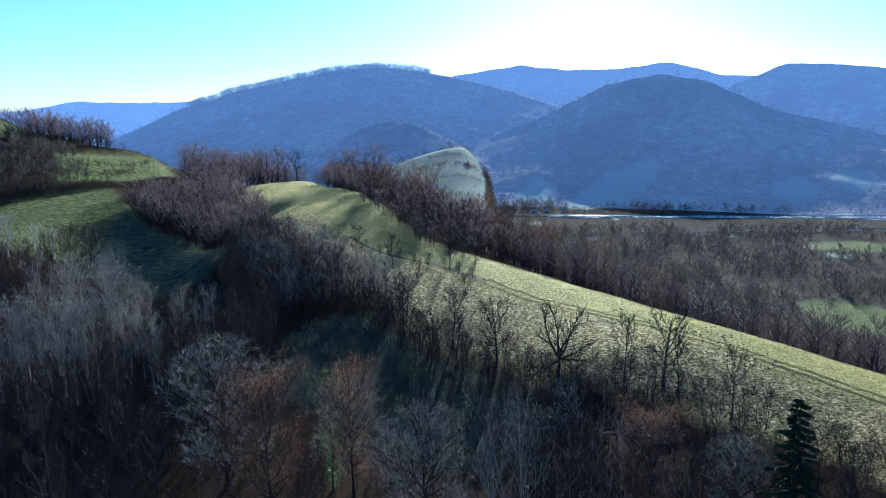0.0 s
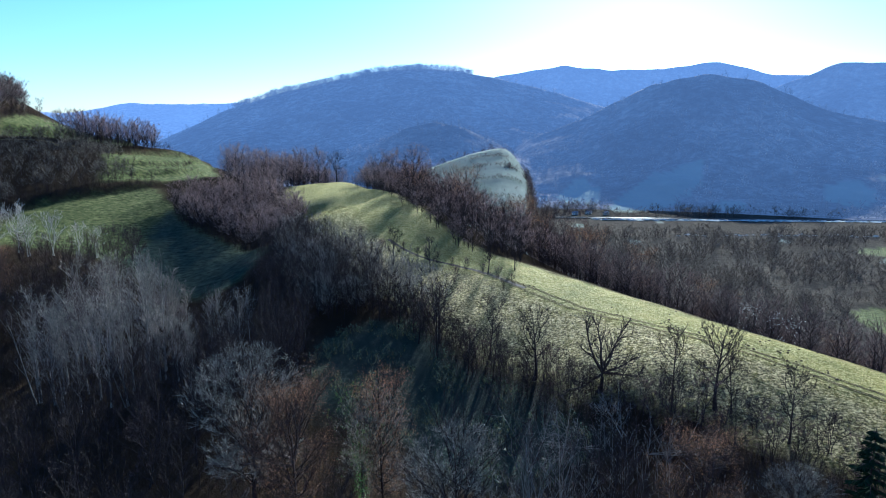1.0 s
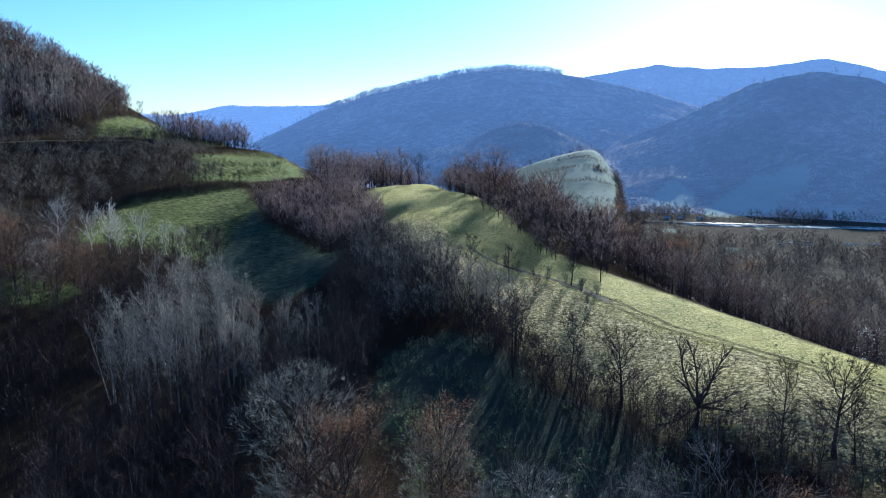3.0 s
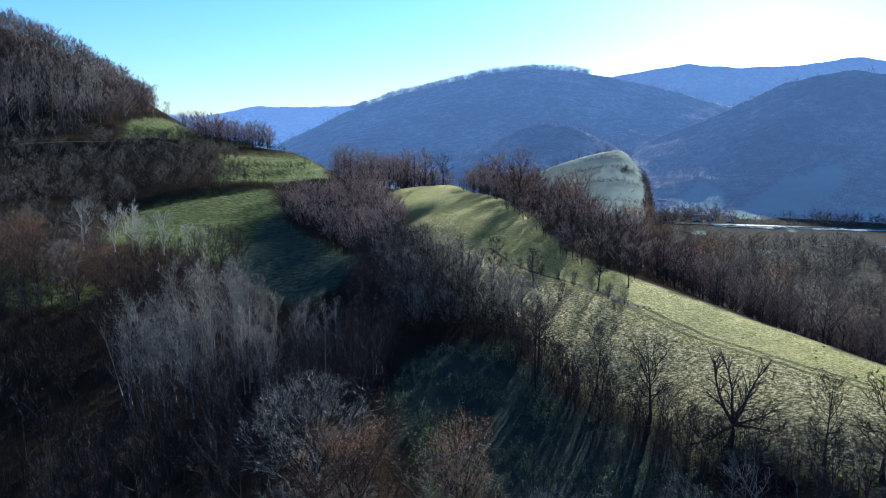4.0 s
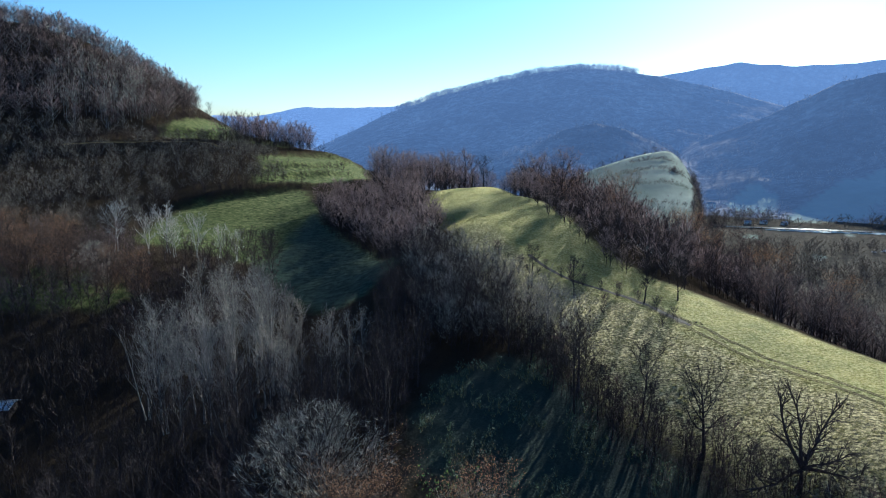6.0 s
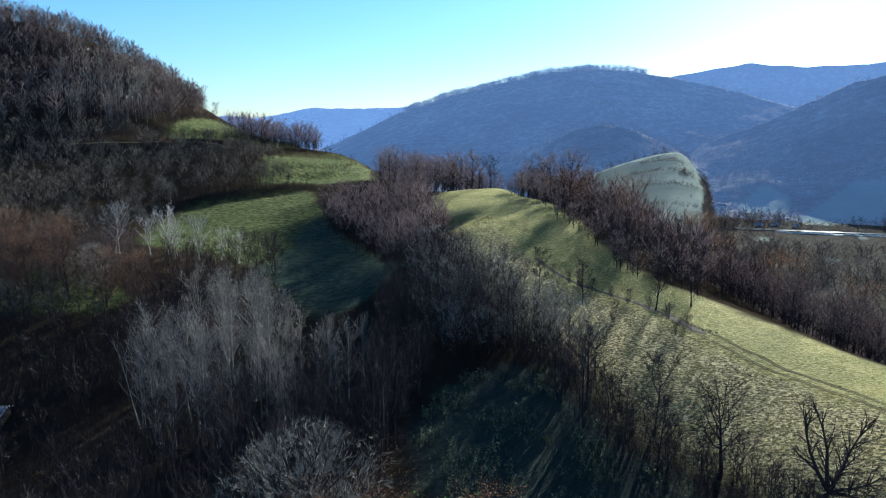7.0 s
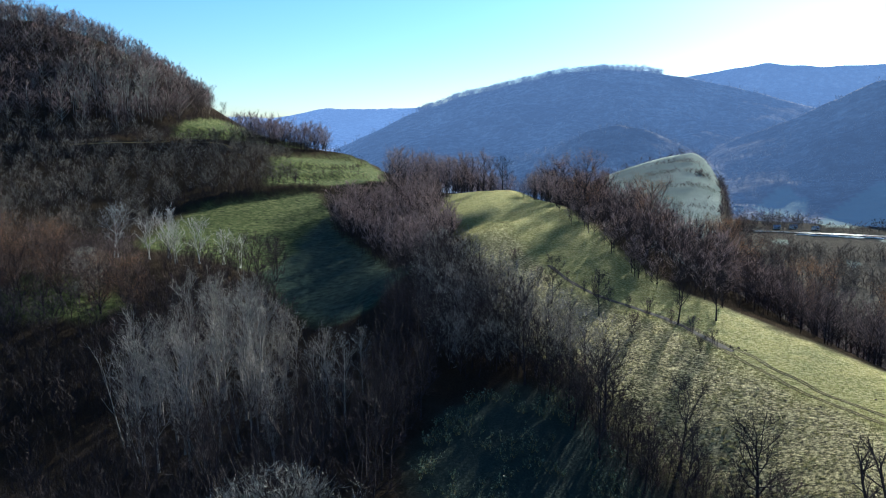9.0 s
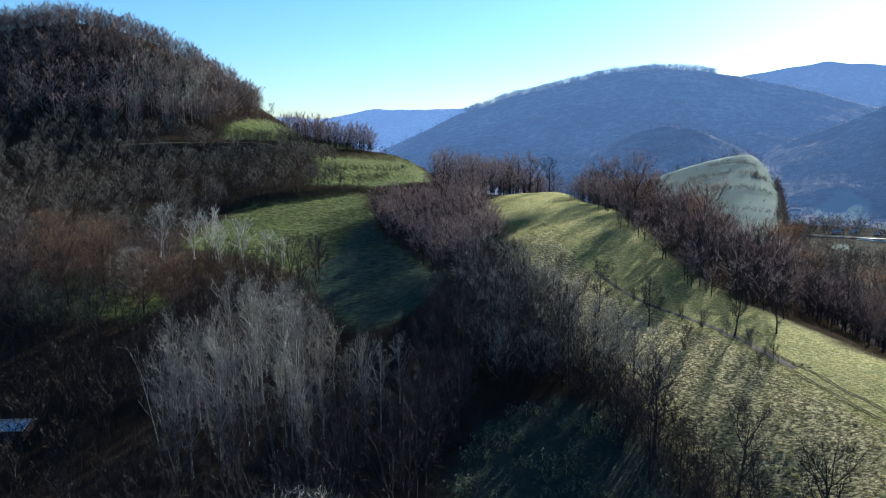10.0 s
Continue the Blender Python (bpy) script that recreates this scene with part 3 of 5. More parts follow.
def tree_thing(name, shapes, mats, label, category="tree", group=""):
    """A tree at the origin: an Empty with trunk, crown and, where it has them, leaves."""
    trunk, crown, leaf = shapes
    root = tagged(new(name), label, category, group)
    v, t, _ = trunk.arrays()
    new("trunk", mesh_of("trunk", v, t, [mats[0]], None, True)).parent = root
    v, t, m = crown.arrays()
    new("crown", mesh_of("crown", v, t, [mats[0], mats[1]], m)).parent = root
    if leaf is not None:
        v, t, _ = leaf.arrays()
        new("leaves", mesh_of("leaves", v, t, [mats[2]])).parent = root
    return root


FIRST = {}


def plant(kind, x, y, scale=1.0, turn=0.0, sink=0.0, wide=1.0):
    """Sets a tree of that kind on the ground: the first is the one built, the others are copies."""
    z = float(height(x, y)) - sink
    root, used = FIRST[kind]
    m = pose(x, y, z, 0, 0, turn)
    ob = root if not used else copy_thing(root, m)
    ob.matrix_basis = m
    ob.scale = (scale * wide, scale * wide, scale)
    FIRST[kind] = (root, True)
    return ob


def kind(key, name, shapes, mats, label, category="tree", group=""):
    FIRST[key] = (tree_thing(name, shapes, mats, label, category, group), False)


# near kinds
OAK_LIMBS = ((0.9, 180, 4, 6.4), (0.95, 355, 8, 5.8), (1.0, 160, 48, 7.6), (1.0, 100, 66, 7.2), (1.0, 15, 52, 7.4), (0.97, 250, 40, 5.6), (0.93, 310, 32, 5.0))
kind("oak", "spreading_tree", broadleaf(11, 9.6, 5.6, low=0.16, branches=15, twigs=24, gnarl=0.24, girth=0.045, twig_len=0.6, lift=0.1, twig_r=0.013, fuzz=0.55, forks=OAK_LIMBS, cut=0.3), (BARK, BARK), "gnarled leafless tree with wide dark limbs on the bank")
kind("pear", "fruit_tree", broadleaf(12, 9.5, 3.4, low=0.33, rise=0.36, limbs=15, branches=7, twigs=22, gnarl=0.22, girth=0.026, twig_len=0.6, twig_r=0.013, fuzz=0.5), (BARK, BARK), "leafless old fruit tree on the grassy bank", group="trees along the bank")
kind("slim", "bare_tree", broadleaf(13, 9, 2.3, low=0.25, rise=0.45, limbs=15, branches=6, twigs=18, twig_len=0.65, girth=0.016, twig_r=0.013, fuzz=0.45), (BARK, BARK), "slim leafless tree with fine dark twigs", group="trees along the bank")
kind("round", "bare_tree", broadleaf(14, 15, 5.6, low=0.08, rise=0.4, domed=True, limbs=44, branches=9, twigs=62, twig_len=0.75, girth=0.014, twig_r=0.012, fuzz=0.36), (BARK, TWIG_SILVER), "leafless round-crowned tree with pale grey twigs", group="trees of the near wood")
kind("rusty", "leafy_tree", broadleaf(15, 15.5, 5.4, low=0.08, rise=0.4, domed=True, limbs=40, branches=9, twigs=26, twig_len=0.65, girth=0.014, leafy=34, twig_r=0.014, leaf_size=0.05, fuzz=0.36), (BARK, TWIG, LEAF_RUST), "round tree with rust-brown leaves still in its crown", group="trees of the near wood")
kind("gold", "leafy_tree", broadleaf(16, 14.5, 3.0, low=0.2, rise=0.4, domed=True, limbs=38, branches=7, twigs=24, twig_len=0.6, girth=0.012, leafy=34, leaf_size=0.05, twig_r=0.014, fuzz=0.36), (BARK, TWIG_PALE, LEAF_RUST), "narrow tree with thin orange-brown autumn leaves", group="trees of the near wood")
kind("ivied", "ivied_tree", broadleaf(17, 12.5, 2.8, low=0.2, rise=0.4, domed=True, limbs=32, branches=7, twigs=24, twig_len=0.6, girth=0.012, leafy=3, ivy=900, twig_r=0.014, fuzz=0.36), (BARK, TWIG_PALE, LEAF_IVY), "narrow bare tree with green ivy on its trunk", group="trees of the near wood")
kind("ash", "young_ash", broadleaf(18, 18, 2.6, low=0.2, rise=0.62, limbs=20, branches=5, twigs=18, twig_len=0.95, twig_r=0.015, girth=0.011, gnarl=0.09, fuzz=0.3), (BARK_ASH, TWIG_PALE), "tall slender leafless ash with pale upright twigs", group="young ashes")
kind("ash2", "young_ash", broadleaf(19, 16, 2.8, stems=3, low=0.2, rise=0.62, limbs=8, branches=4, twigs=18, twig_len=0.95, twig_r=0.015, girth=0.012, gnarl=0.09, fuzz=0.3), (BARK_ASH, TWIG), "many-stemmed leafless ash with pale upright twigs", group="young ashes")
kind("birch", "birch", broadleaf(28, 10, 3.2, stems=2, low=0.3, rise=0.42, limbs=8, branches=6, twigs=8, twig_len=0.8, twig_r=0.022, girth=0.019, gnarl=0.1), (BARK_WHITE, BARK_WHITE), "small leafless tree with whitish stems and twigs", group="pale trees by the field")
kind("pole", "bare_tree", broadleaf(20, 13, 2.8, low=0.15, rise=0.5, limbs=14, branches=5, twigs=16, twig_r=0.016, twig_len=1.0, girth=0.012, gnarl=0.1, fuzz=0.36), (BARK, BARK), "slender leafless tree in a dense dark wood", group="trees of the near wood")
kind("dome", "bare_tree", broadleaf(27, 12, 4.2, stems=2, low=0.12, rise=0.42, domed=True, limbs=12, branches=5, twigs=24, twig_r=0.015, twig_len=0.8, girth=0.013, gnarl=0.12, fuzz=0.36), (BARK, TWIG), "leafless broad-crowned tree with brown twigs", group="trees of the near wood")
kind("shrub", "shrub", broadleaf(21, 4.0, 1.9, stems=4, low=0.12, rise=0.5, limbs=5, branches=4, twigs=14, twig_len=0.6, girth=0.02, twig_r=0.012), (BARK, TWIG), "bare many-stemmed shrub with brown twigs", "shrub", "shrubs")
kind("red_shrub", "shrub", broadleaf(22, 5.0, 2.2, stems=4, low=0.12, rise=0.5, limbs=5, branches=4, twigs=14, twig_len=0.6, girth=0.02, twig_r=0.012), (BARK, TWIG_RED), "bare many-stemmed shrub with reddish twigs", "shrub", "shrubs")
kind("fir", "fir_tree", conifer(23, 15, 2.9), (BARK, NEEDLE), "dark green narrow fir among bare trees")
kind("white", "seeding_tree", broadleaf(26, 10, 3.2, low=0.3, rise=0.45, limbs=14, branches=6, twigs=14, twig_len=0.8, girth=0.014, leafy=2, leaf_size=0.17, twig_r=0.018), (BARK, TWIG, LEAF_WHITE), "bare tree hung with silvery white seed heads")
kind("beech", "leafy_tree", broadleaf(24, 14, 4.6, low=0.12, rise=0.42, domed=True, limbs=20, branches=7, twigs=14, twig_len=0.9, girth=0.016, twig_r=0.018, leafy=26, leaf_size=0.07), (BARK, TWIG_RED, LEAF_RUST), "tree with rust-red leaves at the meadow's edge", group="trees at the meadow's edge")

# the bank's trees
plant("oak", 16.9, 97.6, 1.0, 20)
plant("pear", 8.8, 106.5, 1.0, 60)
plant("slim", 2.0, 115.5, 1.05, 10)
plant("slim", 25.3, 93.2, 0.95, 120)
plant("pear", 30.2, 91.6, 1.05, 200)
plant("slim", 32.0, 91.0, 0.8, 260)
plant("slim", 37.0, 86.0, 0.95, 300)
plant("pear", -6.5, 122, 1.0, 330)
plant("fir", 30.2, 57.5, 1.3, 0)
# the foreground wood
plant("gold", -9.4, 74.0, 1.0, 0)
plant("ivied", -11.9, 76.2, 1.0, 80)
plant("rusty", -17.8, 72.0, 0.93, 40)
plant("round", -24.5, 78, 1.15, 130)
plant("round", -1.0, 66.5, 0.92, 210)
plant("ash2", 8.2, 65, 0.95, 0)
plant("ash2", 5.4, 63, 0.9, 90)
plant("pole", 11, 67, 0.9, 190)
for x, y, k in ((-243, 401, 1.1), (-239, 404, 0.9), (-232, 399, 0.8), (-225, 390, 0.7)):
    plant("red_shrub", x, y, k, x * 7)
plant("dome", 14.0, 68.5, 0.95, 75)
plant("dome", -30, 60, 0.85, 60)
plant("round", 30, 68, 0.62, 85)
plant("dome", 40, 72, 0.7, 10)
plant("dome", 46, 64, 0.8, 50)
plant("rusty", 21.5, 67.5, 0.78, 15)
plant("white", 61.5, 152, 0.85, 0)
plant("white", 57.5, 155, 0.8, 70)
plant("white", 66, 153, 0.9, 140)
plant("round", 62, 182, 0.85, 0)
plant("beech", 70, 203, 0.95, 20)
plant("rusty", -137.5, 166, 1.0, 100)
plant("rusty", -147, 172, 0.95, 200)
plant("round", -131, 168, 0.85, 20)
plant("beech", -21.5, 224, 1.1, 0)
plant("beech", 37, 232, 1.25, 90)
for name, x, y, k in (("dome", -246, 364, 1.3), ("dome", -252, 362, 1.1), ("slim", -251, 395, 0.95), ("red_shrub", -250, 410, 1.3), ("red_shrub", -246, 412, 1.0)):
    plant(name, x, y, k, abs(y))
plant("dome", -107, 202, 0.95, 0)
plant("dome", -103, 205, 0.85, 90)
plant("dome", -111, 205, 0.85, 200)
plant("dome", -105, 209, 0.8, 140)
plant("dome", -114, 200, 0.75, 310)
plant("dome", -100, 200, 0.8, 30)
plant("pear", -67.5, 328, 1.3, 0)
plant("rusty", -152, 164, 0.9, 176)
plant("rusty", -160, 170, 1, 280)
plant("rusty", -124, 164, 0.8, 172)
plant("rusty", -143, 160, 0.9, 59)
plant("rusty", -118, 168, 0.75, 94)
for x, y, k in ((30, 213, 1.0), (46, 205, 1.1), (14, 232, 1.05), (-8, 262, 1.0), (-34, 262, 0.95), (58, 186, 0.9), (84, 170, 0.9), (110, 200, 1.0)):
    plant("beech", x, y, k, abs(x * 29) % 360)

kind("dead", "dead_tree", broadleaf(31, 7.5, 3.6, stems=2, low=0.2, rise=0.4, limbs=9, branches=5, twigs=6, twig_len=0.8, girth=0.012, twig_r=0.016, gnarl=0.2), (BARK_ASH, BARK_ASH), "fallen dead tree with bleached bare branches at the bank's foot")
for x, y, k, turn in ((15.0, 86.0, 1.0, 300), (20.5, 83.5, 0.9, 60), (18.0, 87.0, 0.8, 190)):
    ob = plant("dead", x, y, k, turn)
    ob.matrix_basis = pose(x, y, float(height(x, y)) + 1.0, 74, 0, turn)
    ob.scale = (k, k, k)

# ---- woods: thinned scatter inside plots of the plan ----
TAKEN = []


def spread_in(poly, gap, count, seed, tries=60):
    """Up to count points inside a plot, no two nearer than gap."""
    r = np.random.default_rng(seed)
    p = np.array(poly, float)
    out = []
    for _ in range(count * tries):
        x, y = r.uniform(p[:, 0].min(), p[:, 0].max()), r.uniform(p[:, 1].min(), p[:, 1].max())
        if inside(np.array(x), np.array(y), poly) and all((x - a) ** 2 + (y - b) ** 2 > gap * gap for a, b in out):
            out.append((x, y))
            if len(out) == count:
                break
    return out


def wood(poly, gap, count, kinds, seed, lo=0.8, hi=1.15):
    r = np.random.default_rng(seed + 100)
    for x, y in spread_in(poly, gap, count, seed):
        plant(kinds[int(r.integers(len(kinds)))], x, y, r.uniform(lo, hi), r.uniform(0, 360), 0.1)


wood([(-88, 130), (-74, 116), (-60, 112), (-56, 122), (-60, 140), (-72, 152), (-86, 146)], 4.2, 40, ["ash", "ash", "ash2", "ash"], 1, 0.6, 1.08)
wood([(-60, 112), (-44, 112), (-38, 122), (-46, 140), (-60, 140), (-56, 122)], 3.8, 26, ["ash", "ash2", "pole"], 13, 0.5, 0.72)
wood([(-70, 92), (-62, 82), (-42, 96), (-36, 110), (-52, 111), (-74, 115)], 4.2, 34, ["pole"], 10, 0.6, 0.85)
wood([(-40, 134), (-34, 134), (-18, 138), (-30, 158), (-46, 182), (-50, 172), (-50, 154)], 3.6, 36, ["pole", "dome", "slim"], 2, 0.7, 0.9)
wood([(-38, 96), (-27, 97), (-29, 112), (-29, 128), (-36, 134), (-40, 112)], 3.2, 16, ["pole", "dome"], 9, 0.7, 0.95)
wood([(-45, 68), (-30, 62), (-28, 92), (-38, 104), (-58, 86), (-62, 70)], 4.4, 22, ["pole", "pole", "pole", "dome"], 3, 0.65, 0.85)
wood([(6, 80), (14, 60), (22, 46), (46, 50), (60, 62), (36, 82), (24, 87), (14, 92)], 5.2, 18, ["pole"], 4, 0.5, 0.68)
wood([(-28, 88), (-26, 60), (-12, 52), (14, 48), (12, 62), (2, 76), (-6, 88)], 5.0, 10, ["pole"], 11, 0.5, 0.65)
wood([(14, 94), (24, 88), (38, 80), (52, 66), (56, 72), (38, 86), (25, 92), (16, 98), (4, 116), (-12, 134), (-16, 132), (-2, 114)], 2.2, 42, ["shrub", "red_shrub", "shrub"], 5, 0.7, 1.2)
wood([(4, 108), (-14, 132), (-24, 146), (-30, 150), (-20, 134), (-4, 112)], 2.8, 16, ["slim", "pole", "slim"], 6, 0.65, 0.9)
for x, y, k in ((-20, 165, 0.9), (-11, 160, 0.8), (-24, 172, 0.7), (2, 157, 0.9), (8, 160, 0.8), (-30, 180, 0.7), (-5, 150, 0.7), (-13, 172, 0.6)):
    plant("red_shrub" if k < 0.8 else "slim", x, y, k, x * 37)
for x, y, k in ((-152, 200, 1.15), (-143.5, 203, 0.9), (-139, 206, 1.1), (-134, 203, 0.9), (-128, 206, 1.0), (-122, 209, 0.75), (-116, 208, 0.7)):
    plant("birch", x, y, k * 1.15, x * 11)


# farther trees: coarser shapes, many in one mesh
def coarse(seed, tall, spread, twigs, r0, rise=0.5, low=0.2, bole=0.014):
    """A tree of few triangles: trunk, limbs that reach the skin of an uneven domed crown, and fine twigs round their ends."""
    rng = np.random.default_rng(seed)
    s = Shape()
    lean = rng.normal(size=2) * 0.03 * tall
    s.spikes([(0, 0, -0.5)], [(lean[0], lean[1], tall * 0.82)], [tall * bole], 0)
    n = max(5, twigs // 11)
    a = np.arange(n) * 2.399 + rng.uniform(-0.4, 0.4, n)
    w = rng.permutation((np.arange(n) + rng.uniform(0, 1, n)) / n)
    up = np.sin((w * 1.35 - 0.3) * 1.2)
    out = np.sqrt(np.clip(1 - up**2, 0.02, 1)) * spread * rng.uniform(0.55, 1.05, n)
    half = tall * (1 - low) * 0.5
    end = np.stack([np.cos(a) * out, np.sin(a) * out, tall * low + half * (0.95 + up) * rng.uniform(0.85, 1.08, n)], 1)
    end[:, :2] += lean * (end[:, 2:] / tall)
    foot = np.clip(end[:, 2] - out * (0.5 + 1.6 * rise) * rng.uniform(0.7, 1.2, n), tall * low * 0.6, tall * 0.75)
    base = np.stack([lean[0] * foot / tall, lean[1] * foot / tall, foot], 1)
    limb = end - base
    s.spikes(base, limb, r0 * 0.6 + 0.005 * tall * (1 - foot / tall), 0)
    k = rng.integers(0, n, twigs)
    v = rng.uniform(0.3, 1.0, (twigs, 1)) ** 0.7
    at = base[k] + limb[k] * v
    length = np.linalg.norm(limb[k], axis=1, keepdims=True)
    way = limb[k] / length * 0.6 + rng.normal(size=(twigs, 3)) * 0.5 + np.array([0, 0, 0.3])
    s.blades(at, way * (spread * 0.3 * rng.uniform(0.5, 1.3, (twigs, 1))), r0 * rng.uniform(0.6, 1.2, twigs), rng, 1)
    return s.arrays()


def scatter(name, shapes, at, mats, label, category="woodland", sink=0.0):
    """Many coarse trees in one mesh. at: rows of x, y, scale, turn, shape."""
    vs, ts, ms, n = [], [], [], 0
    at = np.asarray(at, float)
    z = height(at[:, 0], at[:, 1]) - sink
    for (x, y, k, turn, which), h in zip(at, z):
        v, t, m = shapes[int(which) % len(shapes)]
        c, s = math.cos(turn), math.sin(turn)
        vs.append(np.stack([(v[:, 0] * c - v[:, 1] * s) * k + x, (v[:, 0] * s + v[:, 1] * c) * k + y, v[:, 2] * k + h], 1))
        ts.append(t + n)
        ms.append(m)
        n += len(v)
    return tagged(new(name, mesh_of(name, np.concatenate(vs), np.concatenate(ts), mats, np.concatenate(ms))), label, category, kind="stuff")


def strewn(poly, gap, count, seed, lo, hi, shapes):
    """Rows for scatter(): jittered cells of a grid inside a plot."""
    r = np.random.default_rng(seed)
    p = np.array(poly, float)
    gx, gy = np.meshgrid(np.arange(p[:, 0].min(), p[:, 0].max(), gap), np.arange(p[:, 1].min(), p[:, 1].max(), gap))
    x, y = gx.ravel() + r.uniform(-0.5, 0.5, gx.size) * gap, gy.ravel() + r.uniform(-0.5, 0.5, gx.size) * gap
    ok = np.flatnonzero(inside(x, y, poly))
    r.shuffle(ok)
    ok = ok[:count]
    ok = ok[~glade(x[ok], y[ok] + 12)]
    k = len(ok)
    return np.stack([x[ok], y[ok], r.uniform(lo, hi, k), r.uniform(0, 6.28, k), r.integers(0, shapes, k)], 1)


MID = [coarse(40 + i, 11.5, 3.9, 300, 0.03, 0.42 + 0.08 * (i % 3), 0.1, 0.011) for i in range(6)]
HILLSIDE = [coarse(70 + i, 11, 4.2, 190, 0.05, 0.46 + 0.08 * (i % 3), 0.1, 0.011) for i in range(6)]
HILLOAK = [coarse(110 + i, 11, 4.7, 200, 0.078, 0.35 + 0.07 * (i % 3), 0.14, 0.009) for i in range(6)]
HILLBIRCH = [coarse(115 + i, 13, 2.9, 90, 0.07, 0.6, 0.35, 0.018) for i in range(5)]
EDGEOAK = [coarse(120 + i, 11.5, 4.4, 290, 0.042, 0.42 + 0.07 * (i % 3), 0.18, 0.012) for i in range(6)]
WESTOAK = [coarse(150 + i, 10, 3.9, 330, 0.036, 0.45 + 0.07 * (i % 3), 0.14, 0.009) for i in range(6)]
VALLEYOAK = [coarse(160 + i, 10, 4.6, 130, 0.1, 0.4, 0.1, 0.01) for i in range(5)]
GROVE = [coarse(130 + i, 10, 4.8, 55, 0.22, 0.4, 0.08, 0.01) for i in range(5)]
FARBUSH = [coarse(185 + i, 6.0, 3.4, 66, 0.2, 0.4, 0.03) for i in range(5)]
BUSH = [coarse(180 + i, 6.0, 2.6, 90, 0.05, 0.45, 0.05) for i in range(5)]
SAPLING = [coarse(90 + i, 6.0, 1.9, 70, 0.016, 0.55, 0.05) for i in range(5)]
near_wood = [(-92, 60), (-40, 55), (-20, 45), (30, 40), (56, 60), (40, 82), (15, 92), (8, 84), (-12, 90), (-32, 97), (-40, 112), (-36, 134), (-14, 134), (2, 114), (8, 110), (-28, 156), (-50, 182), (-62, 174), (-92, 150)]
scatter("undergrowth", SAPLING, strewn(near_wood, 3.2, 700, 31, 0.45, 1.0, 5), [BARK, BARK], "bare dark saplings and brush under the trees", "undergrowth")

strip = [(-50, 186), (-60, 190), (-70, 208), (-90, 234), (-116, 266), (-127, 286), (-112, 306), (-92, 318), (-82, 280), (-62, 236), (-47, 198)]
scatter("hedgerow_trees", HILLSIDE[:3] + EDGEOAK[:3], strewn(strip, 4.4, 230, 1, 0.7, 1.15, 6), [BARK, LEAF_RUSSET], "dark bare trees between field and meadow")
behind = [(-86, 326), (-72, 342), (-74, 395), (-124, 400), (-138, 372), (-122, 332)]
scatter("copse", EDGEOAK[:3] + MID[:3], strewn(behind, 5.8, 140, 2, 0.8, 1.85, 6), [BARK, LEAF_RUSSET], "bare reddish-brown copse behind the meadow")
edge = [(2, 190), (8, 184), (30, 200), (20, 250), (-20, 330), (-50, 335), (-50, 305), (-23, 232)]
for i, (mat, words) in enumerate(((LEAF_RUSSET, "reddish-brown wood on the slope below the meadow"), (TWIG, "brown bare wood on the slope below the meadow"))):
    scatter("edge_wood", EDGEOAK if i == 0 else MID, strewn(edge, 6.2, 130, 3 + 20 * i, 0.7, 1.35, 6), [BARK, mat], words)
wood([(4, 190), (12, 188), (24, 205), (10, 245), (-20, 300), (-36, 300), (-22, 238)], 8.5, 20, ["beech", "dome", "dome"], 44, 0.85, 1.2)
r = np.random.default_rng(45)
border = [(9, 172), (-6, 188), (-21, 214), (-35, 248), (-47, 280), (-56, 306)]
rows = []
for (x0, y0), (x1, y1) in zip(border, border[1:]):
    for u in np.linspace(0, 1, int(math.hypot(x1 - x0, y1 - y0) / 2.6)):
        rows.append((x0 + (x1 - x0) * u + r.normal() * 1.6 + 1.5, y0 + (y1 - y0) * u + r.normal() * 1.6, r.uniform(0.35, 0.85), r.uniform(0, 6), r.integers(0, 6)))
scatter("border_trees", EDGEOAK, rows, [BARK, LEAF_RUSSET], "young reddish-brown trees along the meadow's upper border")
slope = [(24, 165), (50, 135), (75, 108), (100, 84), (140, 72), (130, 150), (70, 215), (15, 250)]
scatter("upper_slope_wood", MID[:3] + EDGEOAK[:3], strewn(slope, 4.8, 320, 4, 0.7, 1.1, 6), [BARK, LEAF_BROWN], "brown wood just below the meadow")
slope = [(140, 72), (200, 60), (330, 200), (260, 330), (90, 380), (10, 340), (15, 250), (70, 215), (130, 150)]
scatter("slope_wood", HILLOAK, strewn(slope[:], 6.0, 760, 14, 0.7, 1.2, 6), [BARK, LEAF_BROWN], "bare brown wood falling to the valley")
west = [(-158, 216), (-171, 240), (-175, 262), (-165, 288), (-152, 316), (-174, 332), (-192, 324), (-214, 306), (-238, 296), (-300, 244), (-300, 150), (-205, 150), (-190, 184)]
scatter("west_wood", WESTOAK, strewn(west, 5.2, 640, 5, 0.45, 1.05, 6), [BARK, LEAF_GREY], "grey-brown young wood on the rising ground")
hill = [(-240, 298), (-231, 316), (-237, 345), (-244, 378), (-254, 391), (-300, 446), (-340, 460), (-440, 420), (-480, 330), (-380, 215), (-300, 236)]
scatter("hill_wood", HILLOAK, strewn(hill, 5.6, 1150, 6, 0.7, 1.2, 6), [BARK, LEAF_BROWN], "bare brown wood covering the steep hill")
scatter("hill_wood", HILLOAK[:2] + HILLSIDE[:3], strewn(hill, 7.6, 520, 61, 0.8, 1.3, 5), [BARK_PALE, LEAF_RUSSET], "reddish and pale-stemmed trees among the hill's wood")
thicket = [(-84, 150), (-72, 166), (-92, 186), (-108, 203), (-130, 211), (-140, 205), (-122, 172), (-112, 150)]
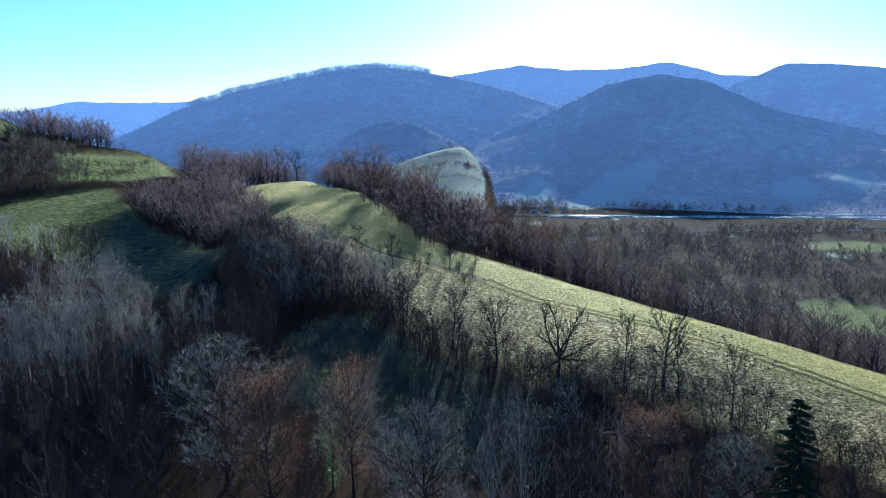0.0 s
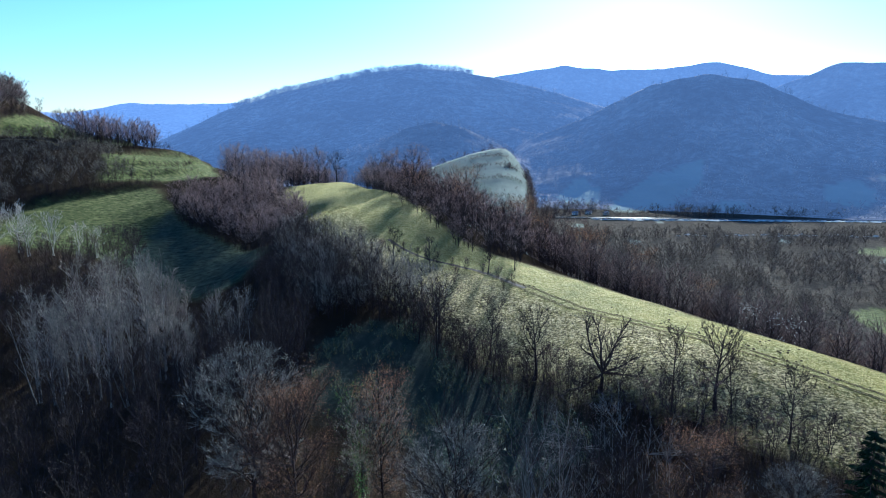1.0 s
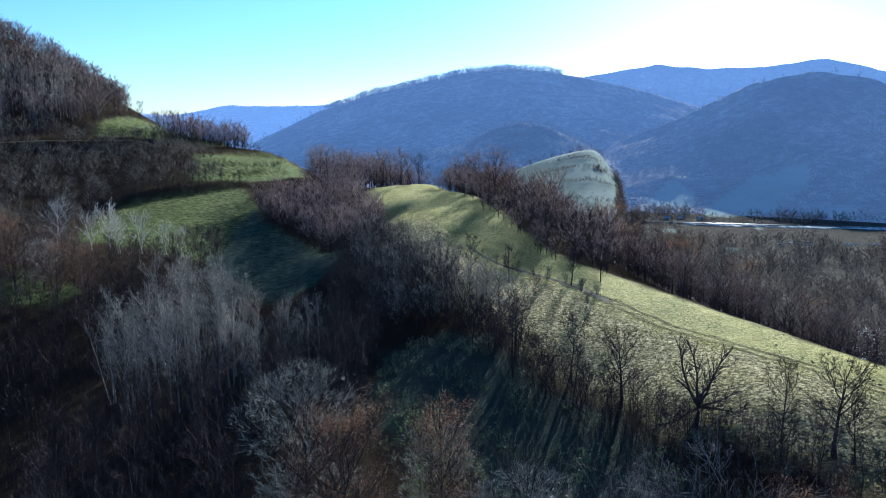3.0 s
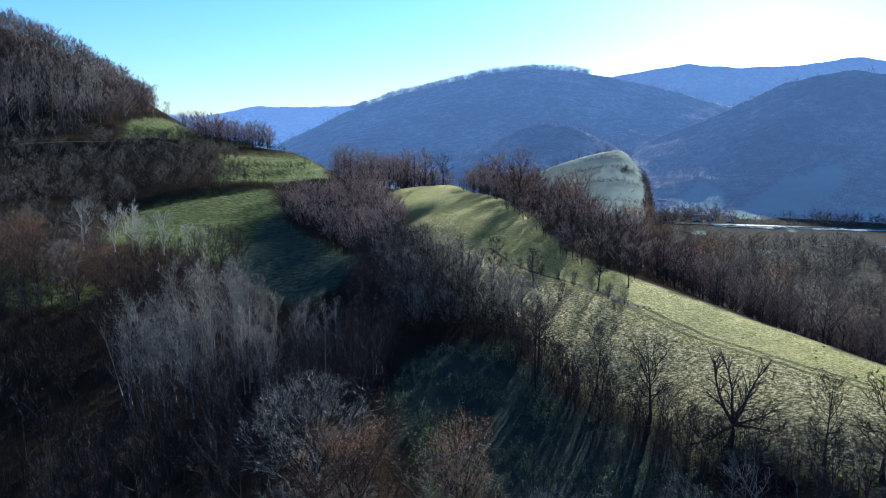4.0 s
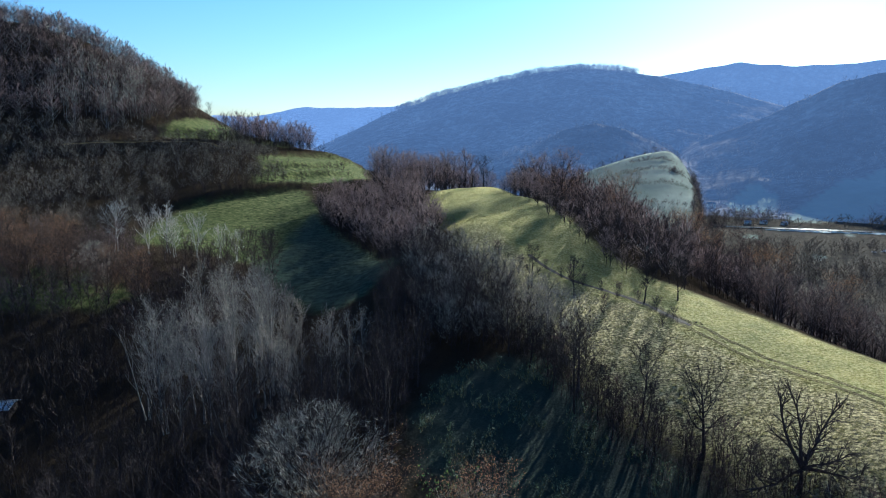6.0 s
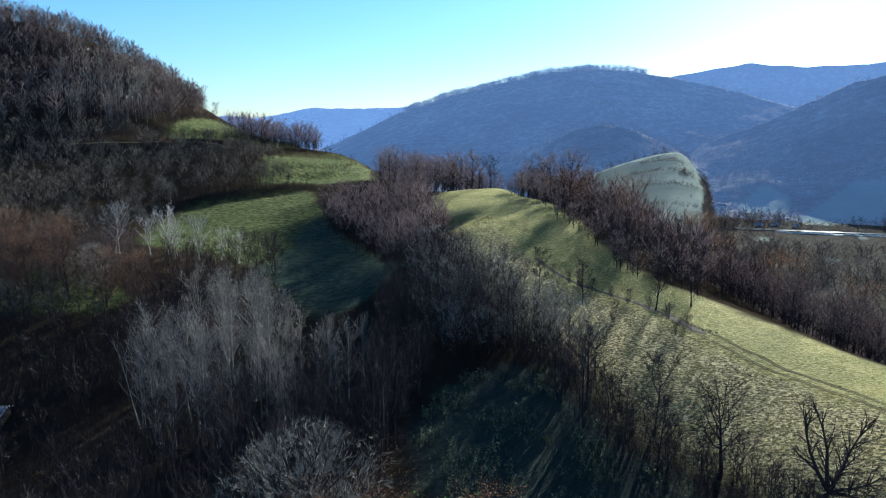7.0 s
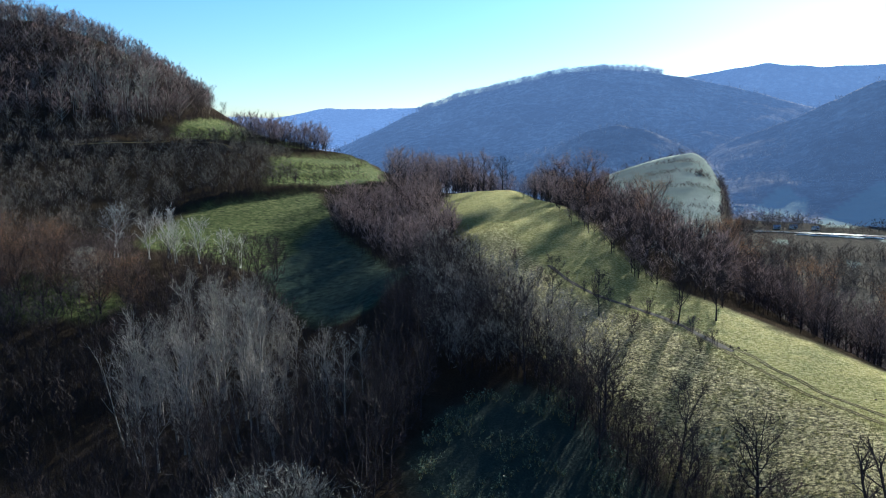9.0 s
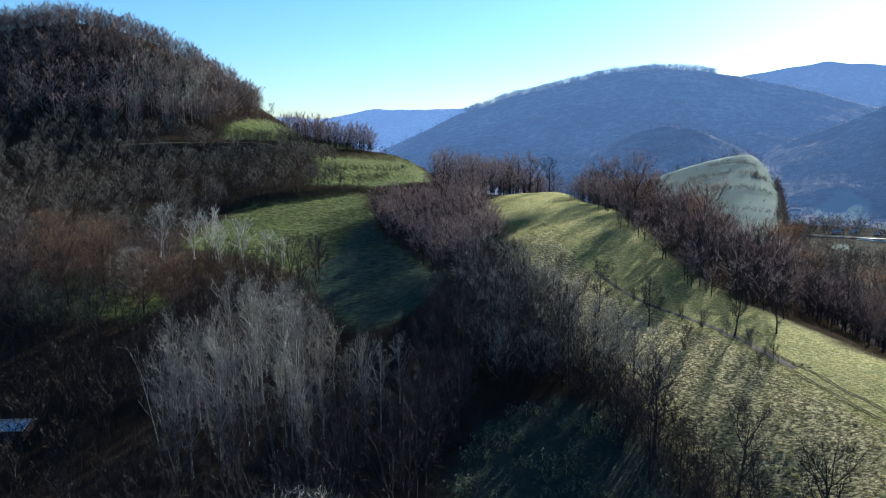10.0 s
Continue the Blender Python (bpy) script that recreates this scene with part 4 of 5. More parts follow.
scatter("thicket", HILLSIDE, strewn(thicket, 4.0, 120, 18, 0.45, 0.75, 6), [BARK, TWIG], "bare thicket below the green field")
birches = [(-242, 300), (-240, 322), (-262, 366), (-290, 330), (-270, 290)]
scatter("hill_birches", HILLBIRCH, strewn(birches, 4.6, 130, 16, 0.85, 1.2, 5), [BARK_PALE, TWIG_PALE], "pale-stemmed birches on the hill's flank")
ridge_row = [(-206, 336), (-196, 338), (-188, 374), (-183, 394), (-192, 406), (-206, 378)]
scatter("ridge_copse", HILLSIDE, strewn(ridge_row, 3.6, 120, 7, 1.0, 1.5, 6), [BARK, LEAF_RUSSET], "dark bare copse on the terraced rise")
belt = [(-16, 134), (-7, 125), (-4, 128), (-14, 148), (-30, 170), (-46, 188), (-51, 180), (-43, 156), (-30, 136)]
scatter("bank_belt", MID, strewn(belt, 2.7, 150, 35, 0.55, 0.85, 6), [BARK, TWIG_PALE], "dense belt of bare young trees above the hollow")
brush = [(50, 65), (55, 70), (36, 84), (23, 91), (14, 98), (6, 107), (-3, 118), (-13, 132), (-26, 150), (-40, 176), (-50, 186), (-60, 176), (-46, 160), (-30, 138), (-16, 132), (-3, 115), (6, 103), (14, 93), (30, 83)]
scatter("bank_brush", SAPLING, strewn(brush, 1.25, 950, 32, 0.25, 0.6, 5), [BARK, TWIG_RED], "dense bare brush along the bank", "undergrowth")
hedge_foot = [(-60, 208), (-66, 204), (-90, 232), (-116, 264), (-128, 288), (-118, 292), (-104, 264), (-80, 232)]
scatter("hedge_brush", SAPLING, strewn(hedge_foot, 2.0, 330, 33, 0.5, 1.0, 5), [BARK, TWIG], "dark brush at the foot of the hedgerow", "undergrowth")


def hedge(name, line, gap, lo, hi, seed, label, shapes=BUSH):
    r = np.random.default_rng(seed)
    rows = []
    for (x0, y0), (x1, y1) in zip(line, line[1:]):
        k = int(math.hypot(x1 - x0, y1 - y0) / gap) + 1
        for u in np.linspace(0, 1, k):
            rows.append((x0 + (x1 - x0) * u + r.normal() * 0.8, y0 + (y1 - y0) * u + r.normal() * 0.8, r.uniform(lo, hi), r.uniform(0, 6.28), r.integers(0, 5)))
    scatter(name, shapes, rows, [BARK, TWIG], label, "hedge")


hedge("field_hedge", [(-178, 250), (-173, 264), (-162, 288), (-148, 317)], 0.8, 0.35, 0.7, 1, "low dark hedge along the top of the field")
hedge("terrace_hedge", [(-170, 324), (-165, 345), (-163, 375), (-167, 400)], 0.9, 0.25, 0.5, 2, "low dark hedge across the terrace")
hedge("ridge_brush", [(-200, 340), (-195, 358), (-189, 378), (-184, 396)], 0.6, 0.3, 0.6, 7, "dark brush under the ridge copse")
hedge("lower_terrace_hedge", [(-160, 332), (-154, 352), (-152, 378)], 1.6, 0.25, 0.6, 6, "scattered low bushes on a terrace bank")
hedge("upper_hedge", [(-250, 258), (-229, 294), (-213, 318), (-207, 345), (-205, 375), (-196, 392)], 0.7, 0.5, 1.0, 3, "dark hedge below the grassy knoll")
terrace_plot = [(-212, 298), (-176, 318), (-172, 332), (-180, 348), (-198, 352), (-208, 330)]
scatter("terrace_trees", WESTOAK, strewn(terrace_plot, 4.6, 110, 36, 0.4, 0.75, 6), [BARK, LEAF_GREY], "bare young trees on the terraces")
hedge("field_hedge_tall", [(-175, 262), (-164, 288), (-150, 317)], 2.4, 0.6, 0.9, 5, "dark hedge bushes above the field")
hedge("terrace_brush", [(-196, 396), (-182, 402), (-168, 410)], 1.2, 0.4, 0.9, 4, "brush on the upper terrace")
gully = [(-92, 120), (-84, 150), (-100, 176), (-118, 160), (-160, 135), (-200, 120), (-140, 60), (-90, 60)]
scatter("gully_wood", HILLSIDE, strewn(gully, 4.6, 330, 8, 0.5, 0.85, 6), [BARK, BARK], "bare scrub in the shaded gully")


def hill_trees(count, seed, lo, hi, dmin, dmax, az0, az1, gap_field=True):
    r = np.random.default_rng(seed)
    az, d = np.radians(r.uniform(az0, az1, count)), np.sqrt(r.uniform(dmin**2, dmax**2, count))
    x, y = CENTRE[0] + d * np.sin(az), CENTRE[1] + d * np.cos(az)
    ok = ~far_field(x, y) & ~glade(x, y) & ~glade(x, y + 25)
    x, y = x[ok], y[ok]
    k = len(x)
    return np.stack([x, y, r.uniform(lo, hi, k), r.uniform(0, 6.28, k), r.integers(0, 5, k)], 1)


TINY = [coarse(80 + i, 12, 5.2, 20, 0.6, 0.5, 0.1) for i in range(5)]
rows = np.concatenate([hill_trees(2600, 3, 0.6, 1.2, 960, 1420, -14, 34), hill_trees(1500, 4, 0.7, 1.3, 1420, 2080, -26, 34)])
# Both materials emit the same stand-in haze as the hills.
scatter("hill_woods", TINY, rows, [HILLS, HILL_TWIGS], "bare woods covering the far hills, blue haze painted in as glow")
rows = hill_trees(7500, 6, 0.45, 1.25, 380, 960, -12, 38)
rows = rows[(wavy(rows[:, 0], rows[:, 1], 130, 9) + 0.35 * wavy(rows[:, 0], rows[:, 1], 40, 5) > -0.2) & ((np.abs(rows[:, 1] - 815) > 56) | (rows[:, 0] < 60))]
near_rows = rows[np.hypot(rows[:, 0], rows[:, 1] - 25) < 560]
scatter("valley_woods", VALLEYOAK, near_rows, [BARK, LEAF_GREY], "bare grey-brown groves below the slope")
rows = rows[np.hypot(rows[:, 0], rows[:, 1] - 25) >= 560]
scatter("valley_woods", GROVE, rows, [BARK, LEAF_GREY], "hedges and groves on the valley floor")

# the river along the valley
m, n_, l_, b_ = material("river_water", 0.08, 0.5)
b_.inputs["Base Color"].default_value = (0.02, 0.03, 0.035, 1)
b_.inputs["Metallic"].default_value = 0.0
xs = np.linspace(60, 900, 80)
mid_y = 872 - (xs - 150) * 0.045 + 3 * np.sin(xs / 90)
v = np.concatenate([np.stack([xs, mid_y - 6, np.full(80, FLOOR + 0.9)], 1), np.stack([xs, mid_y + 2, np.full(80, FLOOR + 0.9)], 1)])
q = np.arange(79)
tagged(new("river", mesh_of("river", v, np.stack([q, q + 1, q + 81, q + 80], 1), [m])), "bright strip of river across the valley floor", "river", kind="structure")

orchard = [(-118, 156), (-130, 186), (-150, 204), (-190, 190), (-210, 150), (-150, 138)]
scatter("orchard_wood", EDGEOAK, strewn(orchard, 4.2, 190, 12, 0.55, 0.9, 6), [BARK, LEAF_BROWN], "brown trees standing over green grass")

# ---- the meadow's grass, ruts and molehills ----
r = np.random.default_rng(77)
k = 240000
gx, gy = r.uniform(-62, 92, k), r.uniform(52, 235, k)
below = side_of(TRACK_LINE, gx, gy)
clumps = 0.5 + 0.5 * wavy(gx, gy, 3.1, 4) + 0.35 * wavy(gx, gy, 9, 6)
keep = inside(gx, gy, PASTURE) & (beyond_edge(gx, gy) < -5) & (r.uniform(0, 1, k) < np.where(below > 0.8, np.clip(clumps, 0.05, 1), 0.05) * np.clip(1.5 - (gy - 90) / 140, 0.3, 1))
gx, gy, below = gx[keep][:30000], gy[keep][:30000], below[keep][:30000]
k = len(gx)
gz = height(gx, gy)
tufts = Shape()
size = np.where(below > 0.8, r.uniform(0.07, 0.2, k), r.uniform(0.05, 0.1, k))
for q in range(5):
    a = q * 1.257 + r.uniform(-0.5, 0.5, k)
    way = np.stack([np.cos(a) * 0.7, np.sin(a) * 0.7, r.uniform(0.5, 1.1, k)], 1) * size[:, None]
    at = np.stack([gx + np.cos(a) * size * 0.3, gy + np.sin(a) * size * 0.3, gz - 0.04], 1)
    tufts.blades(at, way, size * 0.42, r)
v, t, _ = tufts.arrays()
tagged(new("grass_tufts", mesh_of("grass_tufts", v, t, [GRASS])), "rough yellow-green grass tufts of the pasture", "grass", kind="stuff")

SOIL, n_, l_, b_ = material("dark_soil", 1.0, 0.1)
l_.new(ramp(n_, l_, noise_at(n_, l_, 3.0).outputs["Fac"], [(0.3, (0.02, 0.014, 0.01)), (0.7, (0.07, 0.05, 0.035))]).outputs[0], b_.inputs["Base Color"])
MUD, n_, l_, b_ = material("worn_track", 1.0, 0.1)
l_.new(ramp(n_, l_, noise_at(n_, l_, 1.3).outputs["Fac"], [(0.3, (0.085, 0.062, 0.026)), (0.7, (0.19, 0.14, 0.055))]).outputs[0], b_.inputs["Base Color"])


def rut(off, wide, line, mat=MUD, label="worn earth wheel rut across the pasture"):
    pts = []
    for (x0, y0), (x1, y1) in zip(line, line[1:]):
        for u in np.linspace(0, 1, 14)[:-1]:
            dx, dy = x1 - x0, y1 - y0
            s = math.hypot(dx, dy)
            pts.append((x0 + dx * u + off * dy / s, y0 + dy * u - off * dx / s, dy / s, -dx / s))
    p = np.array(pts)
    p[:, :2] += 0.25 * np.stack([wavy(p[:, 0], p[:, 1], 9, 3), wavy(p[:, 0], p[:, 1], 9, 7)], 1)
    w = wide * (1 + 0.35 * wavy(p[:, 0], p[:, 1], 5, 9))[:, None]
    cols = []
    for s, dz in ((-1, 0.01), (-0.5, 0.045), (0.5, 0.045), (1, 0.01)):
        xy = p[:, :2] + p[:, 2:] * w * s
        cols.append(np.stack([xy[:, 0], xy[:, 1], height(xy[:, 0], xy[:, 1]) + dz], 1))
    v = np.stack(cols, 1).reshape(-1, 3)
    q = (np.arange(len(p) - 1)[:, None] * 4 + np.arange(3)).ravel()
    tagged(new("track", mesh_of("track", v, np.stack([q, q + 1, q + 5, q + 4], 1), [mat])), label, "track", kind="structure")


for off in (-1.15, -0.75, 0.75, 1.15):
    rut(off, 0.1, TRACK_LINE[:9])
rut(0, 0.55, TRACK_LINE[7:11], SOIL, "dark muddy ditch along the worn track")
rut(0, 0.45, [(-240, 272), (-218, 302), (-199, 327), (-189, 352), (-184, 380)])


def molehill(x, y, size, seed):
    bm = bmesh.new()
    bmesh.ops.create_icosphere(bm, subdivisions=2, radius=1)
    for vert in bm.verts:
        vert.co *= 1 + 0.35 * noise.noise(vert.co * 1.7 + Vector((seed, 0, 0)))
        vert.co = Vector((vert.co.x * size, vert.co.y * size, max(vert.co.z, -0.3) * size * 0.55))
    me = bpy.data.meshes.new("molehill")
    bm.to_mesh(me)
    bm.free()
    me.materials.append(SOIL)
    ob = tagged(new("molehill", me), "dark heap of fresh soil in the pasture", "molehill", "molehills in the pasture")
    ob.location = (x, y, float(height(x, y)) + 0.05)


r = np.random.default_rng(9)
for i in range(76):
    u = r.uniform()
    if i < 54:
        x, y = 44 + r.normal() * 6, 109 + r.normal() * 5
    else:
        x, y = r.uniform(8, 40), 0
        y = 150 - x * 1.0 + r.normal() * 9
    if inside(np.array(x), np.array(y), PASTURE):
        molehill(x, y, r.uniform(0.09, 0.22), i)
plant("red_shrub", 5.1, 143.8, 0.42, 0)

# ---- the far side of the valley ----
r = np.random.default_rng(12)
rows = []
for az, d0, width in ((-3.4, 640, 7.1), (-3.0, 720, 6.2), (-2.2, 790, 5.2), (-1.2, 845, 3.6)):
    for u in np.linspace(0, 1, 40):
        if r.uniform() < 0.12:
            continue
        a, d = math.radians(az + u * width), d0 - 24 * u + r.normal() * 2
        rows.append((CENTRE[0] + d * math.sin(a), CENTRE[1] + d * math.cos(a), r.uniform(0.4, 0.85), r.uniform(0, 6), r.integers(0, 5)))
for i in range(22):
    a, d = math.radians(r.normal() * 0.35 + 2.1), 770 + r.normal() * 9
    rows.append((CENTRE[0] + d * math.sin(a), CENTRE[1] + d * math.cos(a), r.uniform(0.4, 0.75), r.uniform(0, 6), r.integers(0, 5)))
for i in range(40):
    a, d = math.radians(r.uniform(-2, 3.2)), r.uniform(600, 885)
    rows.append((CENTRE[0] + d * math.sin(a), CENTRE[1] + d * math.cos(a), r.uniform(0.3, 0.7), r.uniform(0, 6), r.integers(0, 5)))
scatter("pasture_hedges", FARBUSH, rows, [BARK, LEAF_BROWN], "dark hedge lines and single trees on the pale pasture", "hedge")
a, d = np.radians(r.uniform(-20, -1, 800)), 2046 + r.normal(size=800) * 8
# The crest row shares the hills' material, so its haze glow too.
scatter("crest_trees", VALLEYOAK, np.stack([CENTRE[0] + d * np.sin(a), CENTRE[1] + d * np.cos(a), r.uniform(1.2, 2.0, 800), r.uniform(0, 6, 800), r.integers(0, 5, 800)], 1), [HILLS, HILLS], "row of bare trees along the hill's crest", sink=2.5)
gravel = Shape()
for a in np.arange(135, 640, 5.0):
    x = a + r.uniform(-2, 2)
    y = 858 - (x - 150) * 0.045 + r.normal() * 1.2
    w, h = r.uniform(3.5, 6.5), r.uniform(2.5, 5.5) * (1 if math.sin(x / 13) > -0.75 else 0.35)
    ring = np.linspace(0, 6.283, 11)[:-1]
    z = FLOOR + 1.3
    rim = 1 + 0.2 * r.normal(size=10)
    edge_pts = np.stack([x + w * rim * np.cos(ring), y + h * rim * np.sin(ring), np.full(10, z - 0.8)], 1)
    gravel.add(np.concatenate([edge_pts, [(x, y, z + 0.45)]]), [(i, (i + 1) % 10, 10) for i in range(10)], 0)
for i in range(60):
    x, y = r.uniform(170, 600), 742 + r.normal() * 5
    w, h = r.uniform(2, 5), r.uniform(0.8, 1.6)
    ring = np.linspace(0, 6.283, 9)[:-1]
    z = FLOOR + 0.9
    edge_pts = np.stack([x + w * np.cos(ring), y + h * np.sin(ring), np.full(8, z - 0.8)], 1)
    gravel.add(np.concatenate([edge_pts, [(x, y, z + 0.4)]]), [(k, (k + 1) % 8, 8) for k in range(8)], 0)
STONE, n_, l_, b_ = material("pale_gravel", 0.9, 0.3)
l_.new(ramp(n_, l_, noise_at(n_, l_, 1.5).outputs["Fac"], [(0.3, (0.38, 0.38, 0.36)), (0.7, (0.6, 0.6, 0.57))]).outputs[0], b_.inputs["Base Color"])
v, t, _ = gravel.arrays()
tagged(new("gravel_bars", mesh_of("gravel_bars", v, t, [STONE])), "pale gravel bars along the river", "gravel", kind="stuff")

PLASTER, n_, l_, b_ = material("white_plaster", 0.8, 0.3)
l_.new(ramp(n_, l_, noise_at(n_, l_, 0.8).outputs["Fac"], [(0.3, (0.7, 0.7, 0.68)), (0.7, (0.85, 0.85, 0.83))]).outputs[0], b_.inputs["Base Color"])
SHEET, n_, l_, b_ = material("pale_sheet_roof", 0.3, 0.5)
b_.inputs["Metallic"].default_value = 0.6
l_.new(ramp(n_, l_, noise_at(n_, l_, 0.9).outputs["Fac"], [(0.3, (0.2, 0.22, 0.24)), (0.7, (0.36, 0.38, 0.4))]).outputs[0], b_.inputs["Base Color"])
DARK, n_, l_, b_ = material("dark_opening", 0.4, 0.5)
b_.inputs["Base Color"].default_value = (0.03, 0.03, 0.035, 1)


def block(name, size, at, mat, parent, slope=0.0):
    """A bevelled box, or with slope a gabled one, as a part."""
    bm = bmesh.new()
    bmesh.ops.create_cube(bm, size=1)
    for vert in bm.verts:
        vert.co = Vector((vert.co.x * size[0], vert.co.y * size[1], vert.co.z * size[2]))
    bmesh.ops.bevel(bm, geom=bm.edges[:], offset=min(size) * 0.06, segments=1, affect="EDGES")
    me = bpy.data.meshes.new(name)
    bm.to_mesh(me)
    bm.free()
    me.materials.append(mat)
    ob = new(name, me)
    ob.parent = parent
    ob.matrix_basis = pose(*at, slope, 0, 0)
    return ob


def house(name, x, y, turn, long, wide, tall, label, wall_mat, roof_mat, pitch=32):
    root = tagged(new(name), label, name.replace("_", " "))
    root.matrix_basis = pose(x, y, float(height(x, y)) - 0.3, 0, 0, turn)
    block("wall", (long, wide, tall), (0, 0, tall / 2), wall_mat, root)
    half = wide / 2 + 0.4
    run = half / math.cos(radians(pitch))
    rise = half * math.tan(radians(pitch))
    for s in (-1, 1):
        block("roof", (long + 0.8, run, 0.15), (0, s * half / 2, tall + rise / 2), roof_mat, root, -s * pitch)
    for i in range(3):
        block("window", (0.9, 0.1, 1.1), (-long / 3 + i * long / 3, -wide / 2 - 0.02, tall * 0.55), DARK, root)
    block("door", (0.9, 0.1, 2.0), (long / 6, -wide / 2 - 0.02, 1.1), DARK, root)


house("white_house", 91, 1070, 12, 11, 8, 5.0, "small white house with a bright sheet roof by the river", PLASTER, SHEET)
for i, (x, y) in enumerate(((118, 905), (136, 912), (158, 908))):
    house("cottage", x, y, 20 * i, 7, 5, 2.6, "tiny pale cottage on the valley floor", PLASTER, SHEET)
house("hay_shed", -113.5, 121, 25, 8, 4.5, 2.3, "low shed with a pale sheet-metal roof in the gully", BARK, SHEET, 12)

r = np.random.default_rng(21)
a, d = np.radians(r.uniform(3.7, 9, 420)), r.uniform(560, 1000, 420)
ok = (np.abs(CENTRE[1] + d * np.cos(a) - 850) > 26) | (a < radians(6))
scatter("spur_wood", GROVE, np.stack([CENTRE[0] + d * np.sin(a), CENTRE[1] + d * np.cos(a), r.uniform(0.5, 0.95, 420), r.uniform(0, 6, 420), r.integers(0, 5, 420)], 1)[ok], [BARK, LEAF_BROWN], "dark wood beside the pale pasture")

# weeds: rank stalks in the shaded clearing, dry ones along the worn part of the track
WEED = [coarse(140 + i, 1.0, 0.35, 14, 0.03, 0.6, 0.05) for i in range(4)]
LEAF_RANK = leafage("rank_weed_leaves", [(0.0, (0.035, 0.05, 0.03)), (0.6, (0.08, 0.105, 0.06)), (1.0, (0.16, 0.185, 0.115))], 0.7, 0.2)


def rank_weed(seed):
    """A leaning stalk with drooping leaves."""
    rng = np.random.default_rng(seed)
    s = Shape()
    stalks = rng.normal(size=(4, 3)) * (0.3, 0.3, 0.12) + (0, 0, 1.0)
    s.spikes(np.zeros((4, 3)) - (0, 0, 0.1), stalks, np.full(4, 0.02), 0)
    s.leaves(stalks[rng.integers(0, 4, 16)] * rng.uniform(0.35, 1, (16, 1)) + rng.normal(size=(16, 3)) * 0.14, 0.13, rng, 1)
    return s.arrays()


RANK = [rank_weed(170 + i) for i in range(5)]
rows = strewn(CLEARING, 0.95, 1300, 51, 0.5, 1.3, 5)
scatter("weeds", RANK, rows[wavy(rows[:, 0], rows[:, 1], 14, 4) + 0.5 * wavy(rows[:, 0], rows[:, 1], 4, 8) > 0.1], [GRASS, LEAF_RANK], "rank green weeds in the shaded clearing", "weeds")
r = np.random.default_rng(52)
u = r.uniform(0, 1, 170)
px_, py_ = np.interp(u, (0, 0.35, 0.7, 1), (11, 0.1, -13, -24)), np.interp(u, (0, 0.35, 0.7, 1), (143, 160, 172.5, 186))
rows = np.stack([px_ + r.normal(size=170) * 0.5, py_ + r.normal(size=170) * 0.5, r.uniform(0.25, 0.8, 170), r.uniform(0, 6, 170), r.integers(0, 4, 170)], 1)
scatter("dry_weeds", WEED, rows, [BARK, TWIG], "dry brown weeds along the rutted track", "weeds")

# brush on the bank's foot, the knoll's upper edge and the bench's front
foot = [(34, 80), (24, 90), (16, 98), (8, 108), (-3, 121), (-12, 134), (-18, 132), (-8, 117), (2, 103), (8, 95), (14, 87), (26, 80)]
scatter("bank_foot_brush", SAPLING, strewn(foot, 1.15, 480, 62, 0.25, 0.6, 5), [BARK, TWIG_RED], "low tangled brush at the foot of the bank", "undergrowth")
hedge("knoll_brush", [(-221, 304), (-229, 322), (-237, 346), (-244, 378), (-250, 396)], 1.3, 0.45, 0.95, 63, "brown brush between the grassy knoll and the wood")
r = np.random.default_rng(64)
a, d = np.radians(r.uniform(-6, 5, 170)), r.uniform(350, 440, 170)
